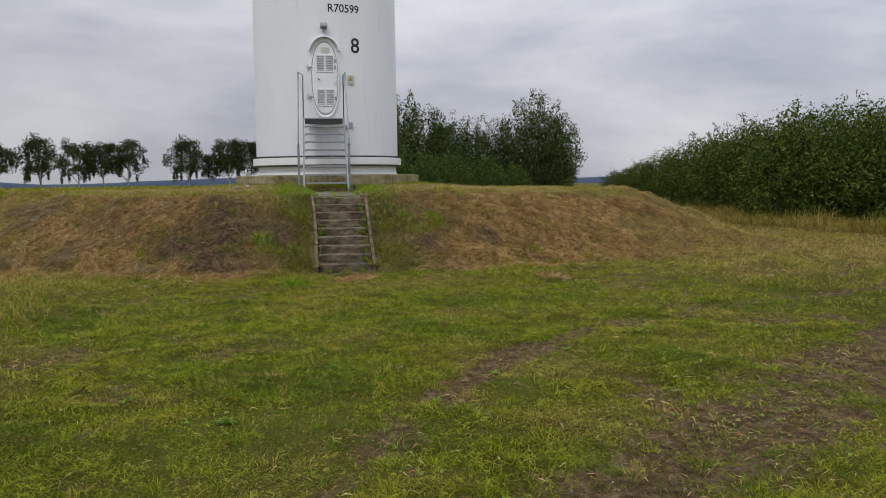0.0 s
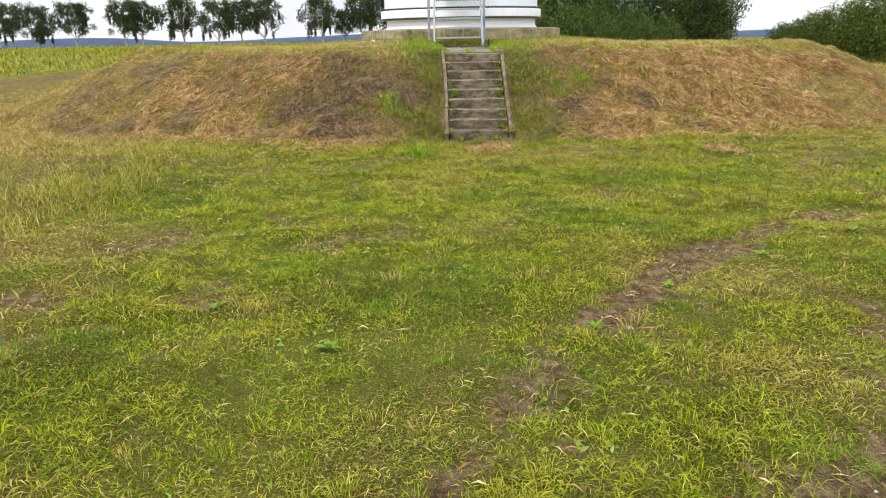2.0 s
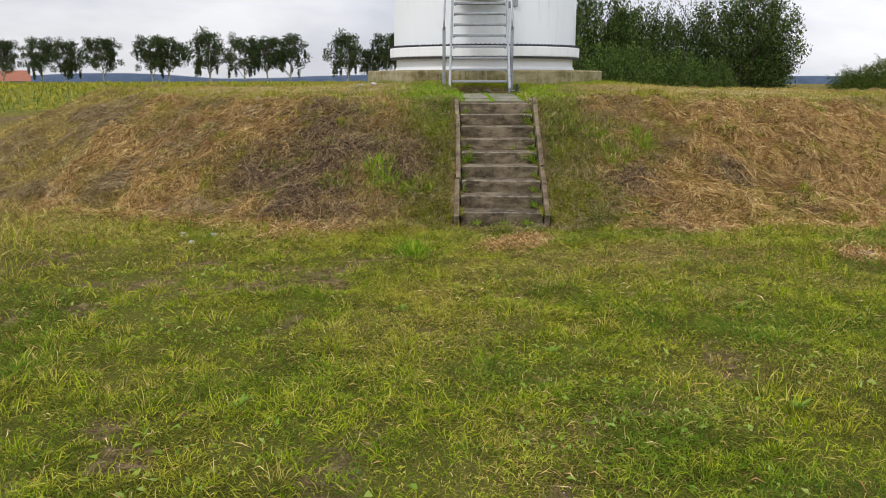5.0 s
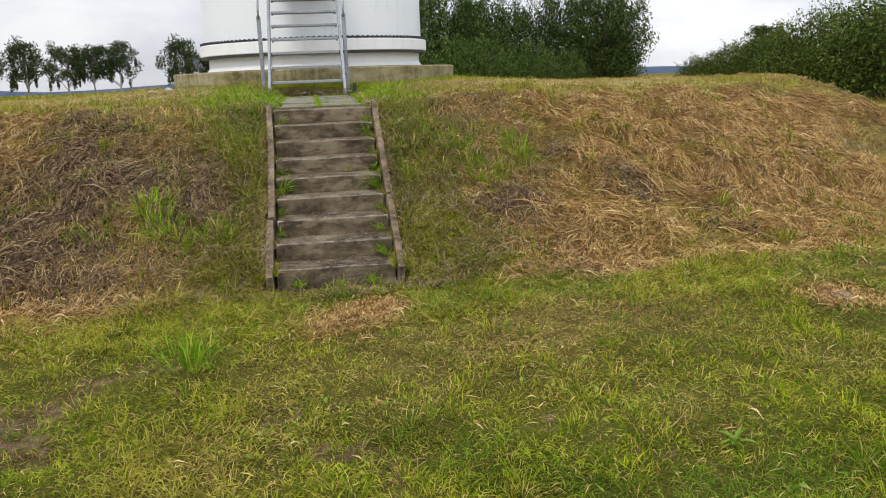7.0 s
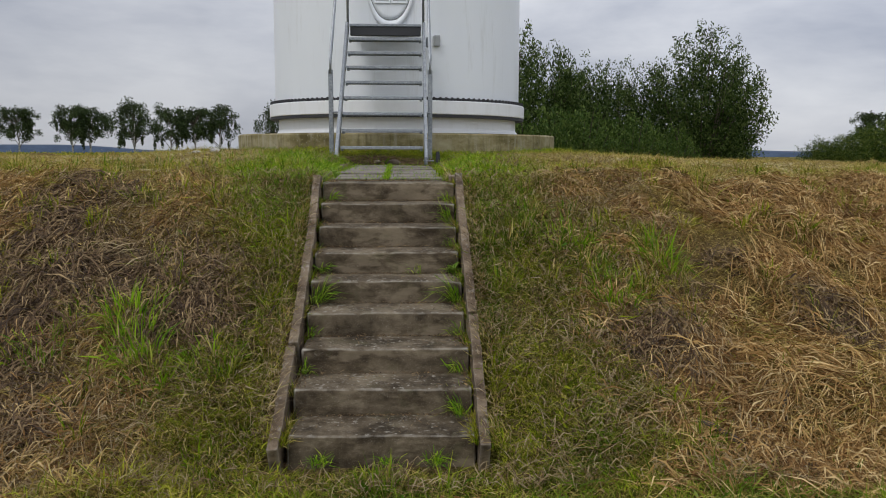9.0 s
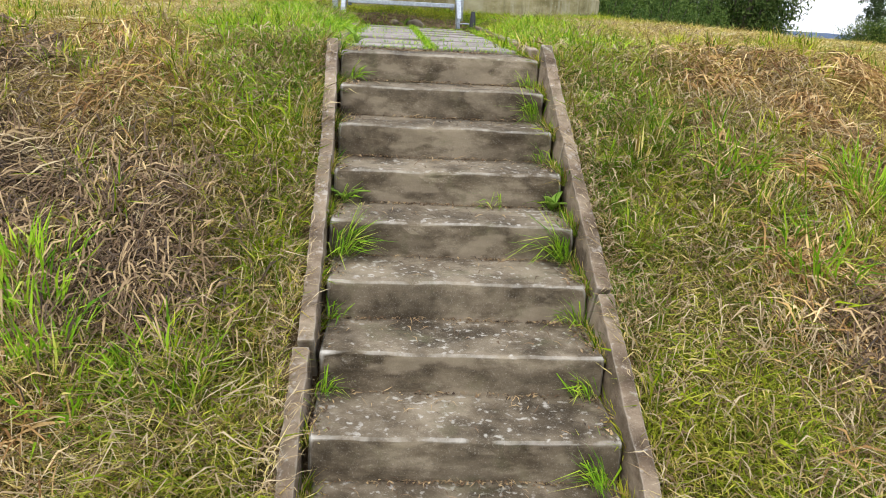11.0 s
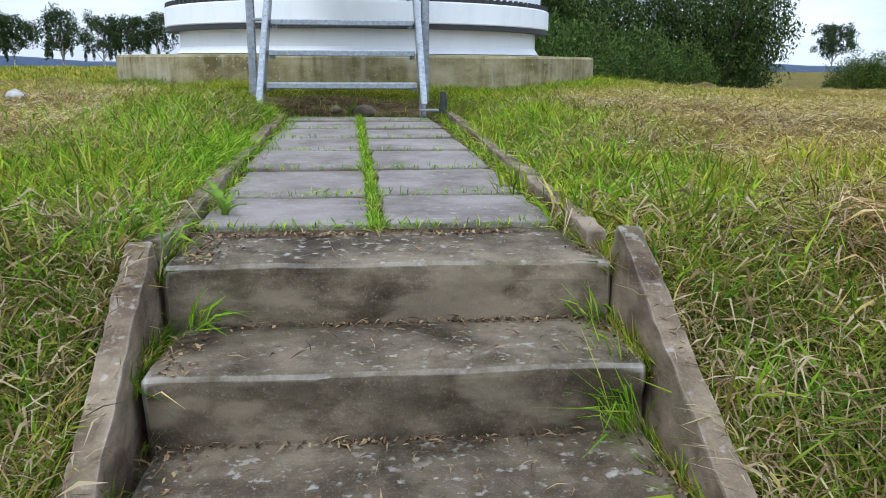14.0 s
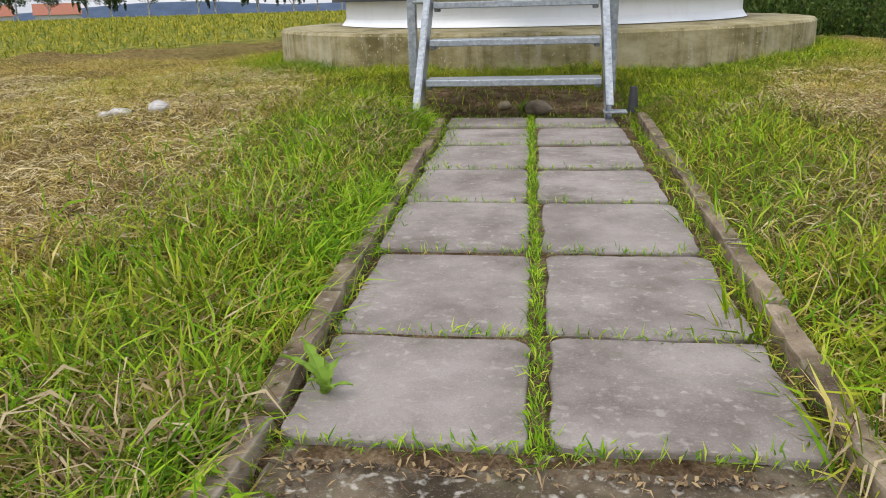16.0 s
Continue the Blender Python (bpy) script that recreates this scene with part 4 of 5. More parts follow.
def leaf_cloud(rng, centres, radii, per, size, droop=0.0, aspect=0.45):
    """Leaves round clump centres, as vertices and triangles."""
    c = np.repeat(np.asarray(centres), per, 0)
    r = np.repeat(np.asarray(radii), per, 0)
    n = len(c)
    d = rng.normal(size=(n, 3))
    d /= np.linalg.norm(d, axis=1)[:, None]
    pos = c + d * r * (rng.random(n) ** 0.45)[:, None]
    axis_v = rng.normal(size=(n, 3)) + np.array([0, 0, 0.35 - 2.2 * droop])
    axis_v /= np.linalg.norm(axis_v, axis=1)[:, None]
    side = np.cross(axis_v, rng.normal(size=(n, 3)))
    side /= np.linalg.norm(side, axis=1)[:, None]
    s = rng.uniform(0.6, 1.3, n)[:, None] * size
    v = np.stack([pos - axis_v * s / 2, pos - side * s * aspect / 2, pos + side * s * aspect / 2, pos + axis_v * s / 2], 1).reshape(-1, 3)
    q = np.arange(n)[:, None] * 4
    return v, np.concatenate([q + np.array([[0, 2, 1]]), q + np.array([[1, 2, 3]])], 0)


def build_birch(seed, tall, wide):
    rng = np.random.default_rng(seed)
    t = thing("birch_tree", "slender birch with a pale trunk and drooping crown", "tree", "birch row along the field")
    bm = bmesh.new()
    bend = rng.normal(0, 0.15, 5)
    tube(bm, [(bend[i] * i * 0.3, bend[(i + 2) % 5] * i * 0.2, tall * 0.19 * i - 0.3) for i in range(5)], [0.2, 0.17, 0.13, 0.09, 0.04], 7)
    part("trunk", bm, M["birch_bark"], t, "pale birch trunk")
    lb = bmesh.new()
    cs, rs = [], []
    for k in range(54):
        h = rng.uniform(0.38, 0.95)
        spread = wide * (0.45 + 0.55 * math.sin(math.pi * min(1, (h - 0.1) / 0.9)) ** 0.7)
        a, q = rng.uniform(0, math.tau), rng.uniform(0.25, 1.0)
        c = (spread * q * math.cos(a), spread * q * math.sin(a), tall * h)
        cs.append(c)
        rs.append((rng.uniform(0.8, 1.3), rng.uniform(0.8, 1.3), rng.uniform(0.6, 1.05)))
        if k % 3 == 0:
            tube(lb, [(0, 0, max(1.5, tall * (h - 0.22))), (c[0] * 0.55, c[1] * 0.55, tall * (h - 0.05)), c], [0.07, 0.045, 0.015], 5)
        if rng.random() < 0.3:
            cs.append((c[0] * 1.1, c[1] * 1.1, c[2] - rng.uniform(0.8, 1.8)))
            rs.append((0.3, 0.3, 0.9))
    part("branching", lb, M["bark"], t)
    v, f = leaf_cloud(rng, cs, rs, 110, 0.36, 0.3)
    solid("crown", mesh_arrays("crown", v, f), M["birch"], t, "drooping leafy crown")
    return t


def plant_birches():
    kinds = [build_birch(1, 9.6, 4.0), build_birch(2, 9.0, 4.3), build_birch(3, 10.0, 3.7)]
    spots = [(-42.3, 172, 2, 0.95), (-48.0, 173, 1, 0.98), (-53.0, 172, 0, 0.98), (-61.0, 172, 0, 1.08), (-70.6, 172, 1, 1.0), (-75.3, 174, 2, 0.96), (-86.4, 173, 1, 1.0), (-96.0, 174, 0, 0.95),
             (-101.5, 174, 2, 0.95), (-29.0, 171, 0, 1.02), (-24.5, 176, 1, 0.72), (-20.0, 171, 2, 0.95), (-16.0, 173, 1, 1.0), (-112.0, 176, 1, 1.0), (-120.0, 176, 2, 1.0), (104.0, 170, 1, 1.0)]
    for i, (x, y, k, s) in enumerate(spots):
        c = copy_thing(kinds[k], pose(x, y, float(height(np.array(x), np.array(y))) - 0.1, 0, 0, 57 * i))
        c.scale = (s * 1.16, s * 1.16, s * 1.27)
    for k in kinds:
        for o in (*k.children_recursive, k):
            bpy.data.objects.remove(o)


def build_bush(name, label, seed, tall, wide, deep, shoots, leaf, mat, group="", upright=0.6, per=24, full=0.45, drop=0.5, vary=(0.78, 1.05), tip=0.14):
    """A shrub of many stems, its leaves set along the shoots."""
    rng = np.random.default_rng(seed)
    t = thing(name, label, "bush", group)
    st = bmesh.new()
    cs, rs = [], []
    for k in range(shoots):
        a, q = rng.uniform(0, math.tau), math.sqrt(rng.random())
        fx, fy = q * math.cos(a), q * math.sin(a)
        top = tall * (1 - drop * q ** 2.4) * rng.uniform(*vary)
        bx, by = fx * wide * 0.6, fy * deep * 0.6
        tx, ty = fx * wide * (1 + 0.15 * (1 - upright)), fy * deep
        if k % 4 == 0:
            tube(st, [(bx * 0.5, by * 0.5, -0.1), (bx, by, top * 0.5), (tx, ty, top)], [0.045, 0.025, 0.006], 5)
        low = 0.04 if q > 0.55 else 0.35
        for h in np.linspace(low, 1.0, 8):
            cs.append((bx + (tx - bx) * h ** 1.4 + rng.normal(0, 0.2 - 0.14 * h), by + (ty - by) * h ** 1.4 + rng.normal(0, 0.2 - 0.14 * h), top * min(1.0, h + rng.normal(0, 0.03))))
            w = full * (1.05 - h) + tip
            rs.append((w, w, 0.34))
    part("stem", st, M["bark"], t)
    v, f = leaf_cloud(rng, cs, rs, per, leaf, -0.35, 0.34)
    v[:, 2] = np.maximum(v[:, 2], -0.05)
    solid("foliage", mesh_arrays("foliage", v, f), M[mat], t, "dense small leaves")
    return t


def build_hedge_bush(name, label, seed, tall, wide, deep, group):
    """A broad dense bush: lumps of leaves on a dome, with loose sprays at the top."""
    rng = np.random.default_rng(seed)
    t = thing(name, label, "bush", group)
    st = bmesh.new()
    cs, rs, loose = [], [], []
    n = 150
    for k in range(n):
        up = 1 - 1.35 * (k + 0.5) / n
        a = 2.39996 * k + rng.normal(0, 0.2)
        q = math.sqrt(max(0.0, 1 - up * up))
        grow = rng.uniform(0.78, 1.03) * (0.9 + 0.2 * math.sin(3 * a + 2) * q)
        c = (q * math.cos(a) * wide * grow, q * math.sin(a) * deep * grow, tall * (0.30 + 0.66 * up * grow))
        w = rng.uniform(0.6, 0.95)
        cs.append(c)
        rs.append((w, w, w * 0.72))
        if k % 6 == 0:
            tube(st, [(c[0] * 0.15, c[1] * 0.15, -0.1), (c[0] * 0.6, c[1] * 0.6, c[2] * 0.5), c], [0.05, 0.03, 0.008], 5)
        if up > 0.0:
            lean = rng.normal(0, 0.5, 2)
            for h in (0.35, 0.5, 0.65, 0.8):
                loose.append((c[0] + lean[0] * h, c[1] + lean[1] * h, c[2] + h * (0.45 + 0.5 * up)))
        if k % 3 == 0:
            cs.append((c[0] * 0.55, c[1] * 0.55, c[2] * 0.75))
            rs.append((1.1, 1.1, 0.9))
    part("stem", st, M["bark"], t)
    v, f = leaf_cloud(rng, cs, rs, 108, 0.15, -0.1, 0.42)
    v2, f2 = leaf_cloud(rng, loose, [(0.22, 0.22, 0.2)] * len(loose), 9, 0.13, -0.3, 0.36)
    v, f = np.concatenate([v, v2]), np.concatenate([f, f2 + len(v)])
    v[:, 2] = np.maximum(v[:, 2], -0.05)
    solid("foliage", mesh_arrays("foliage", v, f), M["hedge"], t, "dense small leaves")
    return t


def plant_bushes():
    hz = lambda x, y: float(height(np.array(x), np.array(y))) - 0.03
    w = build_bush("willow_tree", "bushy willow with upright windblown shoots", 21, 5.2, 2.3, 1.9, 150, 0.13, "willow", per=32, tip=0.2)
    w.matrix_basis = pose(11.0, 25.3, hz(11.0, 25.3))
    w.scale = (1.08, 1.08, 1.05)
    a = build_bush("willow_bush", "dense dark green willow bush behind the tower", 22, 4.9, 2.5, 1.9, 120, 0.135, "willow", "willow thicket", per=31, tip=0.2)
    a.matrix_basis = pose(3.6, 24.5, hz(3.6, 24.5))
    a.scale = (1.12, 1.12, 1.12)
    for x, y, s, r in ((5.9, 25.0, 0.86, 80), (7.9, 25.6, 0.80, 200), (2.0, 27, 0.95, 300), (13.2, 28.5, 0.5, 30)):
        c = copy_thing(a, pose(x, y, hz(x, y), 0, 0, r))
        c.scale = (s * 1.1, s * 1.1, s * 1.1)
    s = build_bush("shrub", "light green low shrub in front of the thicket", 23, 2.9, 2.1, 1.4, 60, 0.15, "shrub", "low shrubs", per=20)
    s.matrix_basis = pose(3.7, 20.0, hz(3.7, 20.0))
    for x, y, q in ((5.6, 21.2, 0.92), (7.6, 22.4, 0.85), (9.2, 23.2, 0.72)):
        c = copy_thing(s, pose(x, y, hz(x, y), 0, 0, 100 * q))
        c.scale = (q, q, q)
    h = build_hedge_bush("hedge_bush", "dense dark green hedge bush", 24, 4.7, 3.0, 2.7, "overgrown hedge")
    h.matrix_basis = pose(18.6, 8.8, hz(18.6, 8.8), 0, 0, 20)
    h.scale = (0.92, 0.92, 0.92)
    for x, y, q, r in ((19.4, 5.6, 0.93, 100), (18.0, 12.0, 0.96, 200), (17.4, 15.2, 0.88, 310), (16.9, 18.0, 0.72, 50), (16.3, 20.3, 0.58, 140), (15.6, 22.2, 0.47, 240), (15.0, 23.6, 0.36, 10), (21.2, 10.2, 0.95, 80),
                       (20.6, 14.0, 0.78, 160), (21.8, 2.6, 0.95, 10)):
        c = copy_thing(h, pose(x, y, hz(x, y), 0, 0, r))
        c.scale = (q, q, q)


def build_hills():
    rng = np.random.default_rng(9)
    n = 240
    v, f = [], []
    for i in range(n):
        a = math.tau * i / n
        r = 2400
        h = -22 + 34 * float(vnoise(math.cos(a) * 9 + 20, math.sin(a) * 9 + 20, 1.4, 3)) + 6 * float(vnoise(i, 0, 1.5, 2))
        for rr, zz in ((r, -75), (r + 150, h - 6), (r + 330, h)):
            v.append((rr * math.sin(a), rr * math.cos(a), zz))
    for i in range(n):
        j = (i + 1) % n
        for k in range(2):
            f.append((i * 3 + k, j * 3 + k, j * 3 + k + 1, i * 3 + k + 1))
    # the hills carry their distance haze as blue colour
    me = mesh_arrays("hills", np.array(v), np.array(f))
    tagged(solid("backdrop_hills", me, M["far"]), "low wooded hills on the horizon, tinted blue for haze", "hills", kind="structure")


plant_birches()
plant_bushes()
build_hills()


# ---- hay, stalks, tufts ----


def stalks(name, label, x, y, length, width, material, lift=0.05):
    """Loose stalks lying on the ground."""
    n = len(x)
    yaw = RNG.uniform(0, math.tau, n)
    L = RNG.uniform(0.5, 1.2, n) * length
    dx, dy = np.cos(yaw) * L / 2, np.sin(yaw) * L / 2
    end = lambda q: np.stack([x + q * dx, y + q * dy, height(x + q * dx, y + q * dy) + RNG.uniform(0.0, lift, n)], 1)
    a, b = end(-1), end(1)
    mid = (a + b) / 2 + np.stack([np.zeros(n), np.zeros(n), RNG.uniform(0, lift, n)], 1) + RNG.normal(0, 0.03, (n, 3)) * L[:, None]
    mid[:, 2] = np.maximum(mid[:, 2], height(mid[:, 0], mid[:, 1]) + 0.004)
    up = RNG.normal(0, 0.6, n)[:, None] * np.array([0, 0, 1])
    side = (np.stack([-np.sin(yaw), np.cos(yaw), np.zeros(n)], 1) + up) * (RNG.uniform(0.6, 1.4, n) * width / 2)[:, None]
    v = np.stack([a, mid - side, mid + side, b], 1).reshape(-1, 3)
    q = np.arange(n)[:, None] * 4
    t = np.concatenate([q + np.array([[0, 2, 1]]), q + np.array([[1, 2, 3]])], 0)
    return tagged(solid(name, mesh_arrays(name, v, t, {"dry": np.ones(len(v))}), M[material]), label, "hay", kind="stuff")


def spots(centres, n, spread):
    c = np.asarray(centres)
    k = RNG.integers(0, len(c), n)
    r = c[k, 2] if c.shape[1] > 2 else spread
    return c[k, 0] + RNG.normal(0, 1, n) * r, c[k, 1] + RNG.normal(0, 1, n) * r


def build_hay():
    def keep(x, y):
        u = mound_u(x, y)
        on = (1 - sstep(np.abs(u - 0.1), 1.4, 1.9)) * sstep(vnoise(x, y, 0.9, 15) * 0.6 + vnoise(x, y, 0.3, 16) * 0.5, 0.42, 0.7)
        return on * sstep(np.abs(x), 1.1, 1.9)

    b = scatter(115000, 0.9, 7.0, -0.6, 4.2, keep)
    stalks("mown_hay", "reddish brown mown hay lying on the slope", b[:, 0], b[:, 1], 0.27, 0.0058, "hay", 0.06)
    b = scatter(70000, -6.5, -0.9, -0.6, 4.4, keep)
    stalks("mown_hay", "brown mown hay lying on the slope", b[:, 0], b[:, 1], 0.27, 0.0058, "hay", 0.06)
    b = scatter(100000, -7, 7, 2.6, 9.5, lambda x, y: sstep(dry_at(x, y), 0.3, 0.6) * (0.3 + 0.7 * sstep(vnoise(x, y, 0.5, 81), 0.3, 0.6)))
    stalks("straw_litter", "pale straw litter on the mown top", b[:, 0], b[:, 1], 0.13, 0.0032, "straw", 0.02)
    x, y = spots([(-2.7, 1.3, 0.38), (-2.2, 1.65, 0.3), (-1.4, 1.4, 0.24), (-1.25, 1.0, 0.16), (-3.3, 1.2, 0.25), (-2.4, 0.6, 0.25), (3.1, 1.2, 0.12), (1.75, 0.75, 0.14)], 13000, 0.2)
    stalks("dead_stalks", "dark dead stalks in heaps on the slope", x, y, 0.26, 0.0065, "dead", 0.07)
    b = scatter(22000, -2.2, 2.2, -0.3, 3.0, lambda x, y: 0.5 + 0.5 * sstep(vnoise(x, y, 0.4, 22), 0.4, 0.7))
    stalks("slope_straw", "pale straw lying between grass beside the steps", b[:, 0], b[:, 1], 0.15, 0.0045, "thatch", 0.06)
    x, y = spots([(0.0, -0.95, 0.2), (0.3, -0.75, 0.12), (3.7, -1.35, 0.18), (-2.6, -0.4, 0.3), (2.6, 0.0, 0.3), (4.6, 0.4, 0.35)], 7000, 0.2)
    stalks("hay_clump", "small clumps of reddish hay on the lawn", x, y, 0.14, 0.006, "hay", 0.05)
    b = scatter(11000, -4, 5, -13, -0.2, lambda x, y: 0.3 + 0.7 * sstep(dirt_at(x, y), 0.1, 0.5))
    stalks("lawn_litter", "loose dry stalks on the lawn", b[:, 0], b[:, 1], 0.10, 0.005, "hay", 0.03)


def swaths(name, label, centres, per, length, width, material, radius=0.16, lift=0.10, turn=0.5):
    """Small heaps of hay, the stalks of each combed one way."""
    c = np.repeat(np.asarray(centres)[:, :2], per, 0)
    n = len(c)
    yaw = np.repeat(RNG.uniform(-0.9, 0.9, len(centres)) + np.pi * (RNG.random(len(centres)) < 0.5), per) + RNG.normal(0, turn, n)
    a, q = RNG.uniform(0, math.tau, n), np.sqrt(RNG.random(n))
    size = np.repeat(RNG.uniform(0.6, 1.4, len(centres)), per)
    x, y = c[:, 0] + q * np.cos(a) * radius * size * 1.5, c[:, 1] + q * np.sin(a) * radius * size * 0.8
    L = RNG.uniform(0.4, 1.2, n) * length
    up = lift * size * (1 - q ** 1.5) * RNG.random(n)
    dx, dy = np.cos(yaw) * L / 2, np.sin(yaw) * L / 2
    end = lambda k: np.stack([x + k * dx, y + k * dy, height(x + k * dx, y + k * dy) + up * 0.7 + RNG.uniform(0.0, 0.03, n)], 1)
    b0, b1 = end(-1), end(1)
    mid = np.stack([x, y, np.maximum(height(x, y), (b0[:, 2] + b1[:, 2]) / 2 - up * 0.7) + up + 0.008], 1) + RNG.normal(0, 0.012, (n, 3))
    side = np.stack([-np.sin(yaw), np.cos(yaw), RNG.normal(0, 0.6, n)], 1) * (RNG.uniform(0.6, 1.4, n) * width / 2)[:, None]
    v = np.stack([b0, mid - side, mid + side, b1], 1).reshape(-1, 3)
    k = np.arange(n)[:, None] * 4
    t = np.concatenate([k + np.array([[0, 2, 1]]), k + np.array([[1, 2, 3]])], 0)
    return tagged(solid(name, mesh_arrays(name, v, t, {"dry": np.ones(len(v))}), M[material]), label, "hay", kind="stuff")


def build_swaths():
    slope = lambda x, y: (1 - sstep(np.abs(mound_u(x, y)), 1.2, 1.7)) * sstep(np.abs(x), 1.3, 2.0)
    c = scatter(900, 1.2, 9.0, -0.6, 5.0, lambda x, y: slope(x, y) * sstep(vnoise(x, y, 0.8, 51), 0.35, 0.6))
    swaths("hay_swath", "reddish brown hay in small combed heaps on the slope", c, 90, 0.34, 0.006, "hay")
    c = scatter(900, -9.0, -1.2, -0.6, 5.0, lambda x, y: slope(x, y) * sstep(vnoise(x, y, 0.8, 52), 0.35, 0.6))
    swaths("hay_swath", "dull straw-coloured hay in small combed heaps on the slope", c, 80, 0.34, 0.006, "thatch")
    c = scatter(420, -6.0, -1.2, -0.2, 3.4, lambda x, y: slope(x, y) * np.exp(-((x + 2.7) / 0.9) ** 2) * sstep(vnoise(x, y, 0.7, 53), 0.25, 0.55))
    swaths("dead_swath", "dark brown dead stalks in small heaps on the slope", c, 110, 0.30, 0.007, "dead", 0.17, 0.11, 0.9)
    c = scatter(160, 1.4, 7.0, -0.2, 3.4, lambda x, y: slope(x, y) * sstep(vnoise(x, y, 0.9, 54), 0.5, 0.7))
    swaths("dead_swath", "dark brown dead stalks in small heaps on the slope", c[:40], 90, 0.26, 0.006, "dead", 0.14, 0.07, 0.9)


def build_edging_litter():
    n = 2600
    y = RNG.uniform(-0.1, 2.6, n)
    side = np.where(RNG.random(n) < 0.5, -1, 1)
    mid = np.where(side > 0, 0.562, -0.53 - 0.03 * np.maximum(y, 0))
    x = mid + side * RNG.normal(0.045, 0.03, n)
    z = nose_z(y) + 0.058 + np.where(np.abs(x - mid) < 0.03, 0.006, -0.01)
    lay = np.stack([x, y, z], 1)
    ok = RNG.random(n) < 0.15 + 0.85 * sstep(vnoise(x, y, 0.3, 91), 0.4, 0.65)
    k = int(ok.sum())
    tagged(blades("edging_litter", lay[ok], RNG.uniform(0.03, 0.12, k), RNG.uniform(0.002, 0.0045, k), np.full(k, 0.99), M["thatch"], None, np.zeros(k), 0.05), "withered stalks lying on the stair edging", "litter", kind="stuff")
    n = 5000
    y = RNG.uniform(-0.1, 2.6, n)
    side = np.where(RNG.random(n) < 0.55, -1, 1)
    x = np.where(side > 0, 0.562, -0.53 - 0.03 * np.maximum(y, 0)) + side * (0.04 + np.abs(RNG.normal(0, 0.05, n)))
    ok = RNG.random(n) < 0.1 + 0.9 * sstep(vnoise(x, y, 0.25, 92), 0.4, 0.65)
    x, y, side = x[ok], y[ok], side[ok]
    k = len(x)
    base = np.stack([x, y, np.maximum(height(x, y), nose_z(y) - 0.02)], 1)
    yaw = np.where(side > 0, math.pi, 0.0) + RNG.normal(0, 1.0, k)
    tagged(blades("edging_grass", base, RNG.uniform(0.06, 0.17, k), RNG.uniform(0.003, 0.006, k), RNG.uniform(0.4, 1.0, k), M["blade"], yaw, np.clip((RNG.random(k) < 0.5) * 0.9, 0, 1), 0.5), "grass leaning over the stair edging", "grass", kind="stuff")


def tufts(name, label, centres, per, lo, hi, radius, width, material, dry=0.0, lean=(0.2, 0.95)):
    c = np.repeat(np.asarray(centres), per, 0)
    n = len(c)
    a, q = RNG.uniform(0, math.tau, n), np.sqrt(RNG.random(n)) * radius
    base = np.stack([c[:, 0] + q * np.cos(a), c[:, 1] + q * np.sin(a), c[:, 2]], 1)
    base[:, 2] = height(base[:, 0], base[:, 1]) - 0.005
    yaw = a + RNG.normal(0, 0.7, n)
    L = RNG.uniform(lo, hi, n) * np.repeat(RNG.uniform(0.7, 1.2, len(centres)), per)
    d = np.clip((RNG.random(n) < dry) * RNG.uniform(0.5, 1, n), 0, 1)
    return tagged(blades(name, base, L, RNG.uniform(0.7, 1.3, n) * width, RNG.uniform(*lean, n), M[material], yaw, d, 0.5), label, "grass", kind="stuff")


